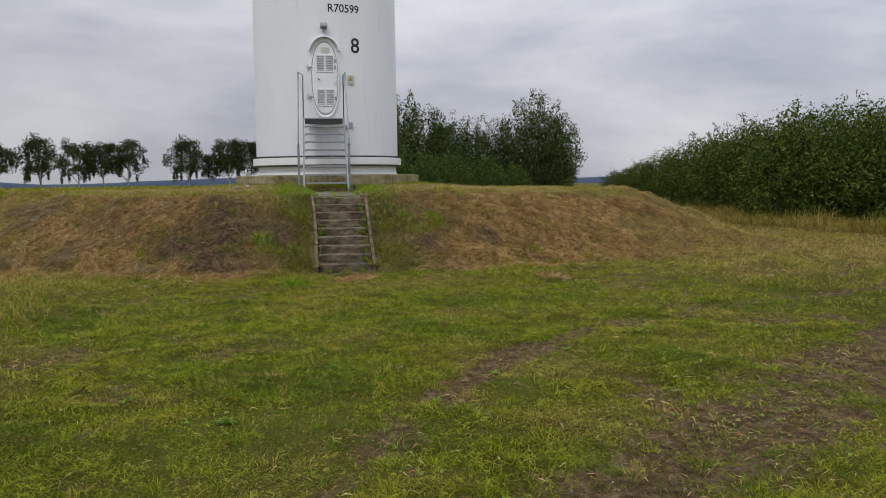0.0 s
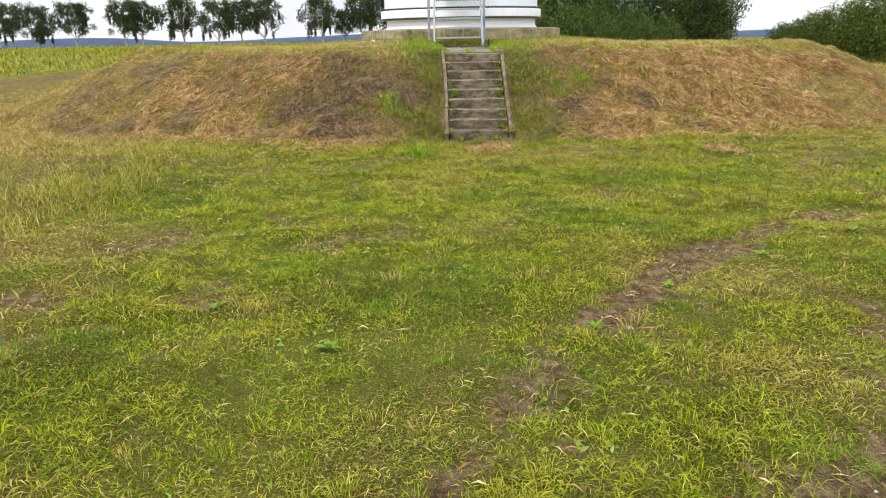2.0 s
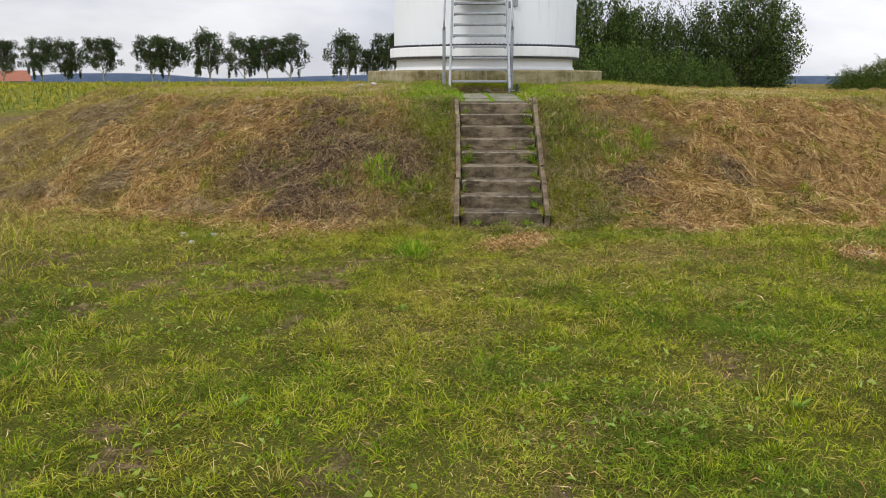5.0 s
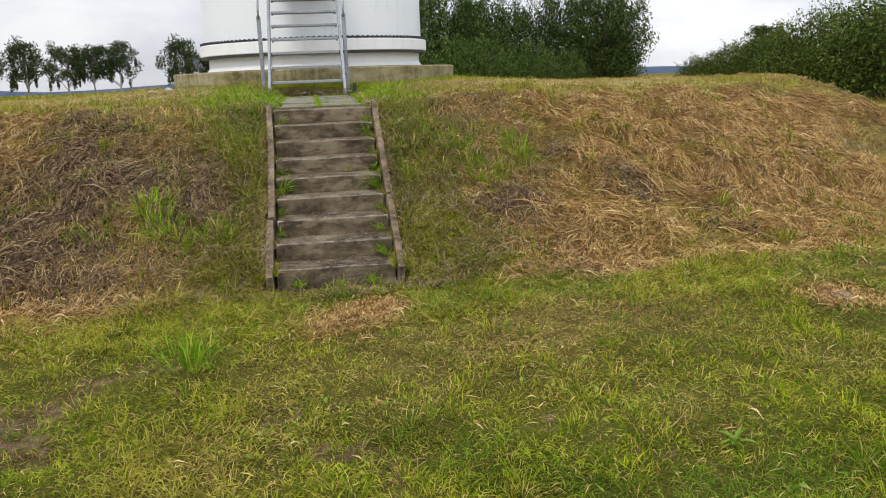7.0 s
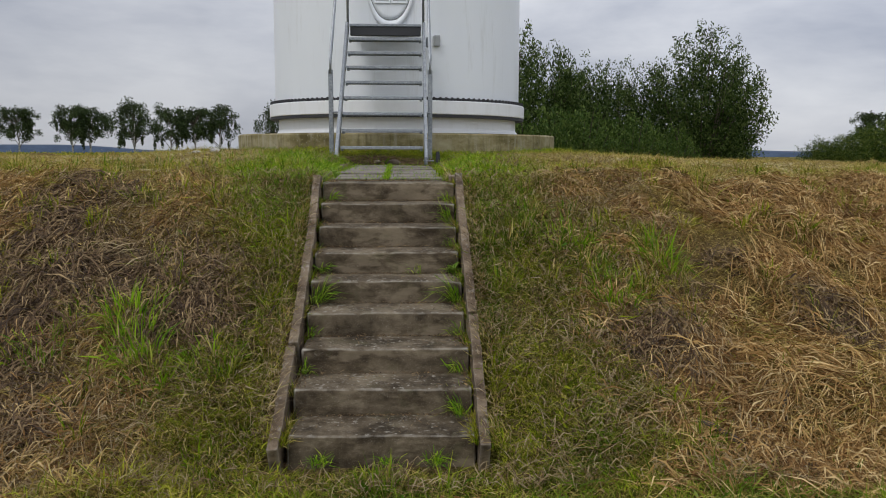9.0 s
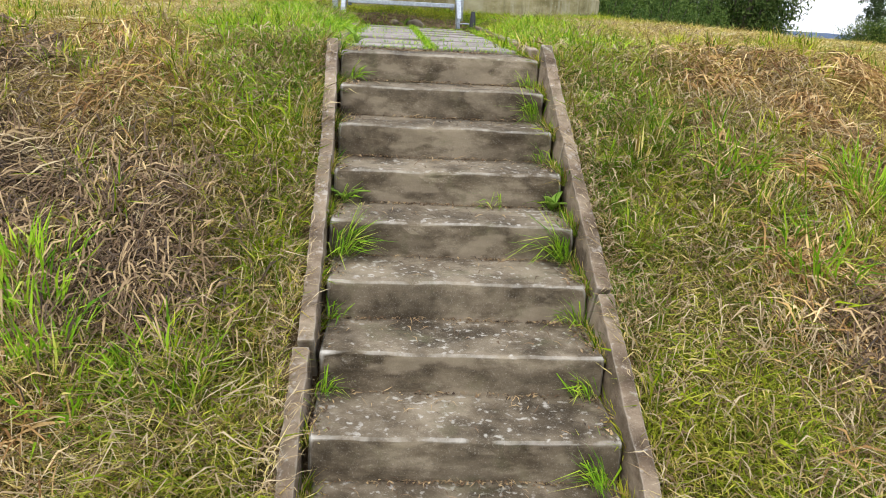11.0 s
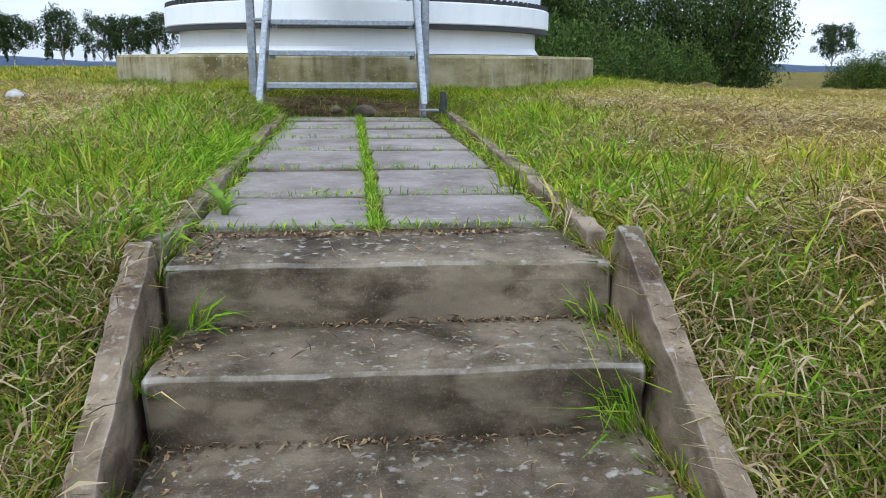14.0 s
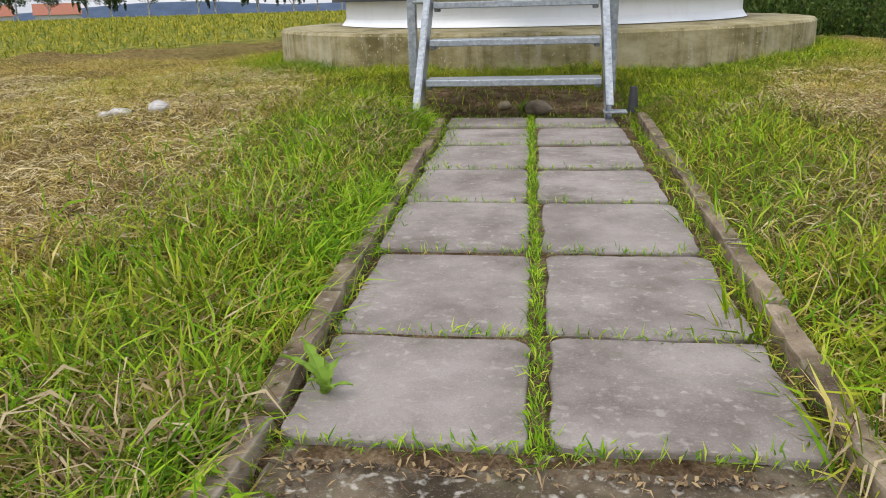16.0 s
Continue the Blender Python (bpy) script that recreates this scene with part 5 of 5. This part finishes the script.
def build_tufts():
    c = scatter(420, -4.5, 5.5, -13, -0.3, lambda x, y: 0.75 * worn(x, y) + 0.25)
    tufts("grass_tufts", "taller tufts of yellow-green grass on the lawn", c, 40, 0.05, 0.115, 0.06, 0.005, "blade", 0.12)
    c = scatter(190, -4.5, 5.5, -13, -0.3)
    tufts("straw_tufts", "withered tufts of grass on the lawn", c, 40, 0.06, 0.14, 0.07, 0.0045, "blade", 0.85)
    c = scatter(260, -3.5, 4.5, -5.5, -0.3)
    tufts("foot_tufts", "loose yellow-green tufts on the lawn below the steps", c, 46, 0.07, 0.18, 0.08, 0.0048, "blade", 0.3, (0.45, 1.0))
    c = scatter(300, -5, 6, -0.5, 3.8)
    tufts("slope_tufts", "tufts of fresh grass on the slope", c, 36, 0.10, 0.24, 0.07, 0.007, "blade", 0.25)
    c = scatter(1500, -8, 8, 1.8, 8, lambda x, y: (1 - sstep(np.abs(mound_u(x, y) + 1.9), 0.5, 1.0)) * sstep(np.abs(x), 1.0, 1.6))
    tufts("crest_tufts", "standing yellow grass along the crest of the mound", c, 30, 0.07, 0.19, 0.09, 0.0055, "blade", 0.6, (0.2, 0.9))
    near = lambda x, y: np.where(x < 0, np.exp(-((np.abs(x) - 0.95) / 0.5) ** 2) * sstep(y + 0.4 * x, 0.9, 1.8), 0.55 * np.exp(-((x - 0.75) / 0.40) ** 2) * sstep(y, 1.5, 2.3)) * (1 - sstep(y, 6.6, 7.4))
    ring = lambda x, y: np.exp(-((np.hypot(x - TOWER[0], y - TOWER[1]) - 3.12) / 0.3) ** 2) * (y < 12.5)
    b = scatter(170000, -3.8, 3.6, 1.2, 12.5, lambda x, y: np.clip(near(x, y) + 0.8 * ring(x, y), 0, 1) * (0.4 + 0.6 * vnoise(x, y, 0.3, 18)))
    n = len(b)
    tagged(blades("lush_grass", b, RNG.uniform(0.07, 0.19, n) * (1 - 0.5 * sstep(b[:, 1], 4.5, 6.5)), RNG.uniform(0.004, 0.008, n), RNG.uniform(0.4, 1.0, n), M["lush"], None, np.zeros(n), 0.4), "bright green grass beside the paving and plinth", "grass", kind="stuff")
    c = np.array([(-2.13, 0.85, 0), (-1.5, 0.75, 0), (-1.35, 0.55, 0), (-1.0, 0.6, 0), (2.0, 1.6, 0), (1.35, 1.75, 0), (1.55, 1.2, 0), (-1.6, 1.0, 0), (-0.95, -1.6, 0)])
    tufts("lush_tufts", "bright green grass tufts on the slope", c, 130, 0.12, 0.30, 0.16, 0.009, "lush")
    # grass in the gap between steps and edging
    k = 8000
    gy = RNG.uniform(-0.05, 2.8, k)
    gx = np.where(RNG.random(k) < 0.5, -0.50 - 0.026 * gy, 0.53) + RNG.normal(0, 0.012, k)
    b = np.stack([gx, gy, FOOT + np.ceil(np.maximum(gy, 0.001) / RUN) * RISE - 0.05], 1)
    b = b[vnoise(b[:, 0] * 3, b[:, 1], 0.22, 25) > 0.33]
    k = len(b)
    tagged(blades("gap_grass", b, RNG.uniform(0.05, 0.15, k), RNG.uniform(0.003, 0.006, k), RNG.uniform(0.3, 1.0, k), M["blade"], None, np.clip((RNG.random(k) < 0.35) * 0.9, 0, 1), 0.5), "grass growing between steps and edging", "grass", kind="stuff")
    k = 3600
    gy = RNG.uniform(2.5, 6.3, k)
    gx = -0.69 + RNG.normal(0, 0.055, k) - 0.02 * (gy - 2.6)
    ok = RNG.random(k) < 0.1 + 0.9 * sstep(vnoise(gx, gy, 0.35, 61), 0.4, 0.65)
    b = np.stack([gx, gy, np.maximum(height(gx, gy), 1.43)], 1)[ok]
    k = len(b)
    tagged(blades("edge_grass", b, RNG.uniform(0.05, 0.16, k), RNG.uniform(0.004, 0.008, k), RNG.uniform(0.5, 1.0, k), M["lush"], RNG.normal(0.0, 1.5, k), np.zeros(k), 0.6), "long bright grass hanging over the edge of the paving", "grass", kind="stuff")
    c = np.stack([RNG.normal(-5.3, 0.7, 34), RNG.normal(-4.9, 0.9, 34), np.zeros(34)], 1)
    tufts("tall_dry_grass", "tall pale withered grass at the edge of the lawn", c, 44, 0.15, 0.34, 0.2, 0.005, "blade", 0.97, (0.2, 0.9))
    # dry crumbs and stalks on the treads
    k = 1500
    step_i = RNG.integers(0, 9, k)
    depth = 1 - 0.9 * RNG.random(k) ** 2.2
    b = np.stack([np.clip(RNG.normal(0, 0.33, k), -0.5, 0.5), step_i * RUN + depth * RUN, FOOT + (step_i + 1) * RISE + 0.004], 1)
    tagged(blades("step_litter", b, RNG.uniform(0.015, 0.06, k), RNG.uniform(0.002, 0.005, k), np.full(k, 0.995), M["dead"], None, np.zeros(k), 0.1), "dry crumbs of leaves and stalks on the steps", "litter", kind="stuff")
    k = 6000
    step_i = RNG.integers(0, 9, k)
    side = RNG.random(k) < 0.4
    sx = np.where(RNG.random(k) < 0.5, -1, 1)
    x = np.where(side, sx * (0.5 - np.abs(RNG.normal(0, 0.035, k))), RNG.uniform(-0.5, 0.5, k))
    y = step_i * RUN + np.where(side, RNG.uniform(0.02, 1.0, k), 1 - np.abs(RNG.normal(0, 0.05, k))) * RUN
    ok = RNG.random(k) < 0.2 + 0.8 * sstep(vnoise(x * 2 + step_i, y * 2, 0.3, 95), 0.4, 0.65)
    b = np.stack([x, y, FOOT + (step_i + 1) * RISE + 0.002], 1)[ok]
    k = len(b)
    tagged(blades("step_soil", b, RNG.uniform(0.006, 0.022, k), RNG.uniform(0.004, 0.010, k), RNG.uniform(0.9, 1.0, k), M["dead"], None, np.zeros(k), 0.1), "dark soil and leaf crumbs in the corners of the steps", "litter", kind="stuff")
    # broad-leaved weeds between the blades
    b = scatter(9000, -4, 5, -13, 0.0, lambda x, y: sstep(vnoise(x, y, 0.8, 19), 0.45, 0.7))
    n = len(b)
    tagged(blades("broad_leaves", b, RNG.uniform(0.03, 0.07, n), RNG.uniform(0.014, 0.03, n), RNG.uniform(0.8, 1.0, n), M["weed"], None, np.zeros(n), 0.4), "clover and plantain leaves in the lawn", "weeds", kind="stuff")
    # grass in the joints of the paving
    xs, ys = [], []
    for _ in range(1900):
        xs.append(-0.07 + random.gauss(0, 0.012))
        ys.append(random.uniform(2.8, 6.7))
        xs[-1] += 0.024 - 0.018 * (ys[-1] - 2.86)
    for jy in SLAB_ROWS:
        for _ in range(330 if jy < 3 else 170):
            xs.append(random.uniform(-0.58, 0.47))
            ys.append(jy + random.gauss(0, 0.013))
    for _ in range(1600):
        xs.append(random.choice((random.gauss(0.50, 0.025), random.gauss(-0.585, 0.03))))
        ys.append(random.uniform(2.6, 6.7))
    n = len(xs)
    b = np.stack([xs, ys, path_z(np.array(ys)) - 0.006], 1)
    tagged(blades("joint_grass", b, RNG.uniform(0.018, 0.052, n), RNG.uniform(0.003, 0.005, n), RNG.uniform(0.3, 1.0, n), M["lush"], None, np.zeros(n), 0.4), "short grass growing in the paving joints", "grass", kind="stuff")


build_hay()
build_swaths()
build_edging_litter()
build_tufts()


# ---- small things ----


def lump(bm, r, seed, squash=0.7, at=Matrix()):
    made = bmesh.ops.create_icosphere(bm, subdivisions=2, radius=r, matrix=Matrix())["verts"]
    for v in made:
        d = v.co.normalized()
        v.co = v.co * (1 + 0.28 * noise.noise(d * 1.6 + Vector((seed, 0, 0))) + 0.1 * noise.noise(d * 4 + Vector((0, seed, 0))))
        v.co.z *= squash
    bmesh.ops.transform(bm, matrix=at, verts=made)
    return bm


def gz(x, y):
    return float(height(np.array(float(x)), np.array(float(y))))


def stone(x, y, r, seed, label, mat="stone", squash=0.65, rz=0):
    ob = part("stone", lump(bmesh.new(), r, seed, squash), M[mat], None, "", True)
    ob.matrix_basis = pose(x, y, gz(x, y) + r * squash * 0.45, 0, 0, rz)
    return tagged(ob, label, "stone", "loose stones")


def build_stones():
    stone(-2.28, 5.98, 0.065, 1.0, "pale grey field stone lying in mown grass")
    stone(-2.50, 5.93, 0.075, 2.0, "small flat pale stone beside a larger one", "stone", 0.4)
    stone(-2.62, 5.97, 0.045, 2.5, "small flat pale stone beside a larger one", "stone", 0.5)
    stone(-3.88, 3.55, 0.06, 3.0, "pale stone on the crest of the mound")
    stone(-3.72, -0.52, 0.06, 4.0, "whitish stone at the foot of the mound")
    stone(-3.36, -0.55, 0.05, 5.0, "small whitish stone at the foot of the mound")
    stone(-3.45, -1.0, 0.04, 6.0, "small whitish stone at the foot of the mound")
    stone(-0.08, 6.98, 0.10, 7.0, "brown flat stone under the steel stair", "stone2", 0.5)
    stone(-0.30, 7.02, 0.05, 8.0, "small brown stone under the steel stair", "stone2", 0.6)
    n = 900
    x, y = RNG.uniform(-2, 5, n * 4), RNG.uniform(-13, -4.5, n * 4)
    ok = RNG.random(n * 4) < sstep(dirt_at(x, y), 0.3, 0.7)
    x, y = x[ok][:420], y[ok][:420]
    tet = np.array([(1, 0.2, 0), (-0.6, 0.9, 0), (-0.7, -0.8, 0), (0.5, -0.7, 0.1), (0.0, 0.1, 0.8)])
    f = np.array([(0, 1, 4), (1, 2, 4), (2, 3, 4), (3, 0, 4)])
    r = RNG.uniform(0.003, 0.012, len(x))
    a = RNG.uniform(0, math.tau, len(x))
    c, q = np.cos(a)[:, None], np.sin(a)[:, None]
    v = np.stack([tet[:, 0] * c - tet[:, 1] * q, tet[:, 0] * q + tet[:, 1] * c, np.broadcast_to(tet[:, 2], (len(x), 5))], 2) * r[:, None, None]
    v += np.stack([x, y, height(x, y) + 0.002], 1)[:, None, :]
    tri = (np.arange(len(x))[:, None, None] * 5 + f[None]).reshape(-1, 3)
    tagged(solid("pebbles", mesh_arrays("pebbles", v.reshape(-1, 3), tri), M["pebble"]), "small pale pebbles in the bare wheel ruts", "gravel", kind="stuff")


def build_sticks():
    for x, y, rz, L, r in ((2.02, 1.28, 8, 0.42, 0.018), (1.88, 0.12, -25, 0.34, 0.022), (2.35, 0.35, 70, 0.25, 0.012)):
        bm = bmesh.new()
        tube(bm, [(-L / 2, 0, 0.012), (-L / 6, 0.015, 0.02), (L / 5, -0.01, 0.018), (L / 2, 0.02, 0.01)], [r * 0.8, r, r * 0.9, r * 0.5], 7)
        tube(bm, [(L / 8, 0, 0.015), (L / 4, 0.06, 0.03)], [r * 0.5, r * 0.2], 5)
        ob = part("stick", bm, M["bark"], None, "", True)
        c, q = math.cos(radians(rz)) * L / 2, math.sin(radians(rz)) * L / 2
        pitch = math.degrees(math.atan2(gz(x + c, y + q) - gz(x - c, y - q), L))
        ob.matrix_basis = pose(x, y, (gz(x + c, y + q) + gz(x - c, y - q)) / 2 + 0.01, 0, 0, rz) @ pose(0, 0, 0, 0, -pitch, 0)
        tagged(ob, "broken dark brown stick lying in hay", "stick", "sticks on the slope")
    ob = part("soil_heap", lump(bmesh.new(), 0.19, 9, 0.35), M["stone2"], None, "", True)
    ob.matrix_basis = pose(3.7, -1.35, gz(3.7, -1.35))
    tagged(ob, "low brown heap of soil and hay on the lawn", "soil heap")


def leaf_mesh(L, W, teeth):
    """A lobed, arching weed leaf along +x."""
    bm = bmesh.new()
    n = 9
    row = []
    for i in range(n + 1):
        t = i / n
        w = W * math.sin(math.pi * min(1, 0.12 + 0.86 * t)) ** 0.8 * (0.55 + 0.45 * ((i % 2) if teeth else 1))
        z = L * (0.55 * t - 0.62 * t * t)
        row.append([bm.verts.new((L * t, s * w / 2, z + abs(s) * 0.008)) for s in (-1, 0, 1)])
    for a, b in zip(row, row[1:]):
        bm.faces.new((a[0], a[1], b[1], b[0]))
        bm.faces.new((a[1], a[2], b[2], b[1]))
    me = bpy.data.meshes.new("leaf")
    bm.to_mesh(me)
    bm.free()
    me.materials.append(M["weed"])
    return me


def weed(meshes, x, y, z, n, size, label, upright=0.0):
    t = thing("weed", label, "weed", "weeds", at=(x, y, z))
    for k in range(n):
        ob = solid("leaf", random.choice(meshes), None, t)
        ob.matrix_basis = pose(0, 0, 0, 0, 0, 360 * k / n + random.uniform(-25, 25)) @ pose(0, 0, 0, 0, -random.uniform(5, 40) - upright, 0) @ Matrix.Scale(size * random.uniform(0.7, 1.2), 4)


def corner_tuft(x, y, z, n, L, label, toward=None):
    n = int(n * 1.7)
    rng = np.random.default_rng(int(abs(x * 1000 + y * 77)) + n)
    a = rng.uniform(0, math.tau, n) if toward is None else rng.normal(toward, 0.8, n)
    base = np.stack([rng.normal(0, 0.02, n), rng.normal(0, 0.03, n), np.zeros(n)], 1)
    ob = blades("grass_tuft", base, rng.uniform(0.5, 1.25, n) * L, rng.uniform(0.003, 0.007, n), rng.uniform(0.3, 1.0, n), M["lush"], a, np.zeros(n), 0.8)
    ob.location = (x, y, z)
    tagged(ob, label, "grass tuft", "tufts on the steps")


def build_weeds():
    m = [leaf_mesh(0.16, 0.045, True), leaf_mesh(0.13, 0.05, True)]
    r = [leaf_mesh(0.10, 0.06, False), leaf_mesh(0.12, 0.05, False)]
    tz = lambda k: FOOT + RISE * k
    ty = lambda k: RUN * k - 0.02
    weed(m, -0.46, ty(5), tz(5) + 0.005, 7, 0.9, "dandelion growing in the corner of a step", 15)
    weed(r, 0.47, ty(5) - 0.02, tz(5) + 0.005, 8, 0.8, "broad-leaved weed in the corner of a step", 20)
    weed(m, -0.18, 6.95, 1.46, 6, 0.8, "small leafy weed under the steel stair", 35)
    weed(m, -0.50, 3.05, 1.42, 7, 0.75, "large leafy weed at the edge of the paving", 20)
    for x, y, s in ((1.1, -7.9, 1.1), (-1.2, -9.2, 1.2), (0.4, -8.8, 1.0), (2.0, -7.3, 1.2), (-0.4, -7.6, 0.9), (-2.1, -8.3, 1.1), (1.5, -5.2, 1.0), (-1.6, -5.4, 1.0), (0.2, -4.4, 0.9), (3.1, -6.6, 1.2), (-0.9, -3.4, 0.9), (1.8, -3.3, 1.0), (2.9, -4.1, 0.9)):
        weed(r if s > 1.05 else m, x, y, gz(x, y), 8, s * 0.62, "broad-leaved weed among short grass", 10)
    big = "bright green grass tuft in the corner of a step"
    for x, k, n, L, tw in ((0.47, 7, 60, 0.24, 2.6), (-0.46, 4, 55, 0.24, 0.2), (0.48, 4, 70, 0.26, 2.7), (0.48, 3, 30, 0.16, 2.7), (0.46, 1, 45, 0.2, 2.4), (-0.48, 2, 25, 0.14, 0.4), (-0.48, 8, 40, 0.14, 0.3), (0.48, 8, 25, 0.12, 2.8), (0.47, 5, 22, 0.13, 2.7),
                           (0.20, 5, 14, 0.13, None), (-0.47, 5, 25, 0.13, 0.2), (0.3, 0, 40, 0.13, None), (-0.3, 0, 40, 0.12, None), (0.05, 0, 30, 0.1, None), (0.47, 2, 25, 0.15, 2.6), (-0.47, 3, 22, 0.12, 0.3), (0.47, 6, 22, 0.12, 2.8)):
        corner_tuft(x, ty(k) if k else -0.05, tz(k), n, L, big if k else "short grass at the foot of the steps", tw)


def build_field():
    n = 60000
    d = 8 + 150 * RNG.random(n) ** 1.8
    a = RNG.uniform(radians(-75), radians(-2), n)
    x, y = d * np.sin(a), 2 + d * np.cos(a)
    ok = field_s(x, y) > 0.2
    x, y, d = x[ok], y[ok], d[ok]
    b = np.stack([x, y, height(x, y)], 1)
    k = len(x)
    tagged(blades("crop", b, RNG.uniform(0.18, 0.45, k), 0.03 + 0.0009 * d, RNG.uniform(0.2, 0.9, k), M["crop"], None, np.zeros(k), 0.4), "yellowing green crop in the field beyond the mound", "crop", kind="stuff")


def build_house(x, y, wide, rz):
    h = thing("house", "distant house with a red tiled roof", "house", "far houses", at=(x, y, float(height(np.array(x), np.array(y)))))
    h.rotation_euler = (0, 0, radians(rz))
    part("wall", span(-wide / 2, wide / 2, -3.5, 3.5, 0, 2.6), M["grey"], h)
    bm = bmesh.new()
    w = wide / 2 + 0.4
    v = [bm.verts.new(p) for p in ((-w, -4, 2.5), (w, -4, 2.5), (w, 4, 2.5), (-w, 4, 2.5), (-w, 0, 5.6), (w, 0, 5.6))]
    for f in ((0, 1, 5, 4), (2, 3, 4, 5), (0, 4, 3), (1, 2, 5), (0, 3, 2, 1)):
        bm.faces.new([v[i] for i in f])
    part("roof", bm, M["roof"], h, "red tiled gable roof")


build_stones()
build_sticks()
build_weeds()
build_field()
build_house(-152, 214, 7, 40)
build_house(-139, 222, 12, 32)


def build_rough_grass():
    """Taller withered grass round the foot of the mound and standing tufts on its slope."""
    grass("verge_grass", "tall pale withered grass at the foot of the mound", scatter(60000, -15, -4.4, -6.5, 9, lambda x, y: (mound_u(x, y) > 0.2) * (field_s(x, y) < -3.0) * (0.25 + 0.75 * sstep(vnoise(x, y, 0.8, 33), 0.35, 0.65))), 0.10, 0.30, 0.007, (0.3, 0.9))
    grass("slope_tufts", "rough standing tufts on the slope of the mound", scatter(170000, -11.5, 13.0, -0.6, 12, lambda x, y: (mound_u(x, y) > -0.3) * (mound_u(x, y) < 2.0) * (np.abs(x) > 1.3) * sstep(vnoise(x, y, 0.33, 34) * 0.6 + vnoise(x, y, 1.2, 35) * 0.5, 0.5, 0.75)), 0.08, 0.20, 0.0065, (0.35, 0.9))
    grass("step_side_grass", "bright yellow-green grass growing along the steps", scatter(20000, -1.9, 2.0, -0.25, 2.9, lambda x, y: (np.abs(x) > 0.68) * (1 - sstep(np.abs(x) + 0.5 * (vnoise(x, y, 0.4, 38) - 0.5), 1.1, 1.75)) * (0.35 + 0.65 * sstep(vnoise(x, y, 0.14, 37), 0.35, 0.6))), 0.06, 0.17, 0.0055, (0.45, 0.9))
    grass("crest_grass", "pale yellow-green grass along the mound's crest", scatter(90000, -8.5, 9.5, 1.6, 9, lambda x, y: (mound_u(x, y) > -2.6) * (mound_u(x, y) < -0.9) * (np.abs(x) > 1.2) * (0.2 + 0.8 * sstep(vnoise(x, y, 0.4, 39), 0.35, 0.6))), 0.04, 0.10, 0.006, (0.5, 0.95))
    grass("bank_grass", "yellow-green grass at the far end of the mound", scatter(40000, 6.5, 15, -3.5, 9, lambda x, y: (mound_u(x, y) > 0.4) * (0.3 + 0.7 * sstep(vnoise(x, y, 0.8, 36), 0.35, 0.65))), 0.09, 0.24, 0.008, (0.4, 0.95))
    edge = [(18.4, 1.5), (16.4, 5.6), (15.7, 8.8), (15.2, 12.0), (15.2, 15.2), (15.2, 18.0), (14.4, 22.0)]
    grass("hedge_foot_grass", "tall pale withered grass along the foot of the hedge", scatter(150000, 11.5, 26, 2, 24.5, lambda x, y: 1 - sstep(line_dist(x, y, edge) + 0.8 * (vnoise(x, y, 0.7, 41) - 0.5), 0.3, 1.0)), 0.25, 0.65, 0.013, (0.1, 0.6))
    grass("side_litter", "grey withered stalks lying among the grass beside the steps", scatter(30000, -2.4, 2.4, -0.3, 2.9, lambda x, y: (np.abs(x) > 0.66) * sstep(vnoise(x, y, 0.3, 42) + 0.1 * (x < 0), 0.4, 0.65)), 0.08, 0.26, 0.0042, (0.75, 1.0), "thatch")
    grass("path_litter", "withered stalks among the grass beside the paving", scatter(22000, -2.6, 2.6, 2.8, 6.6, lambda x, y: (np.abs(x + 0.06) > 0.72) * sstep(vnoise(x, y, 0.3, 45), 0.4, 0.65)), 0.06, 0.2, 0.004, (0.7, 1.0), "thatch")


build_rough_grass()
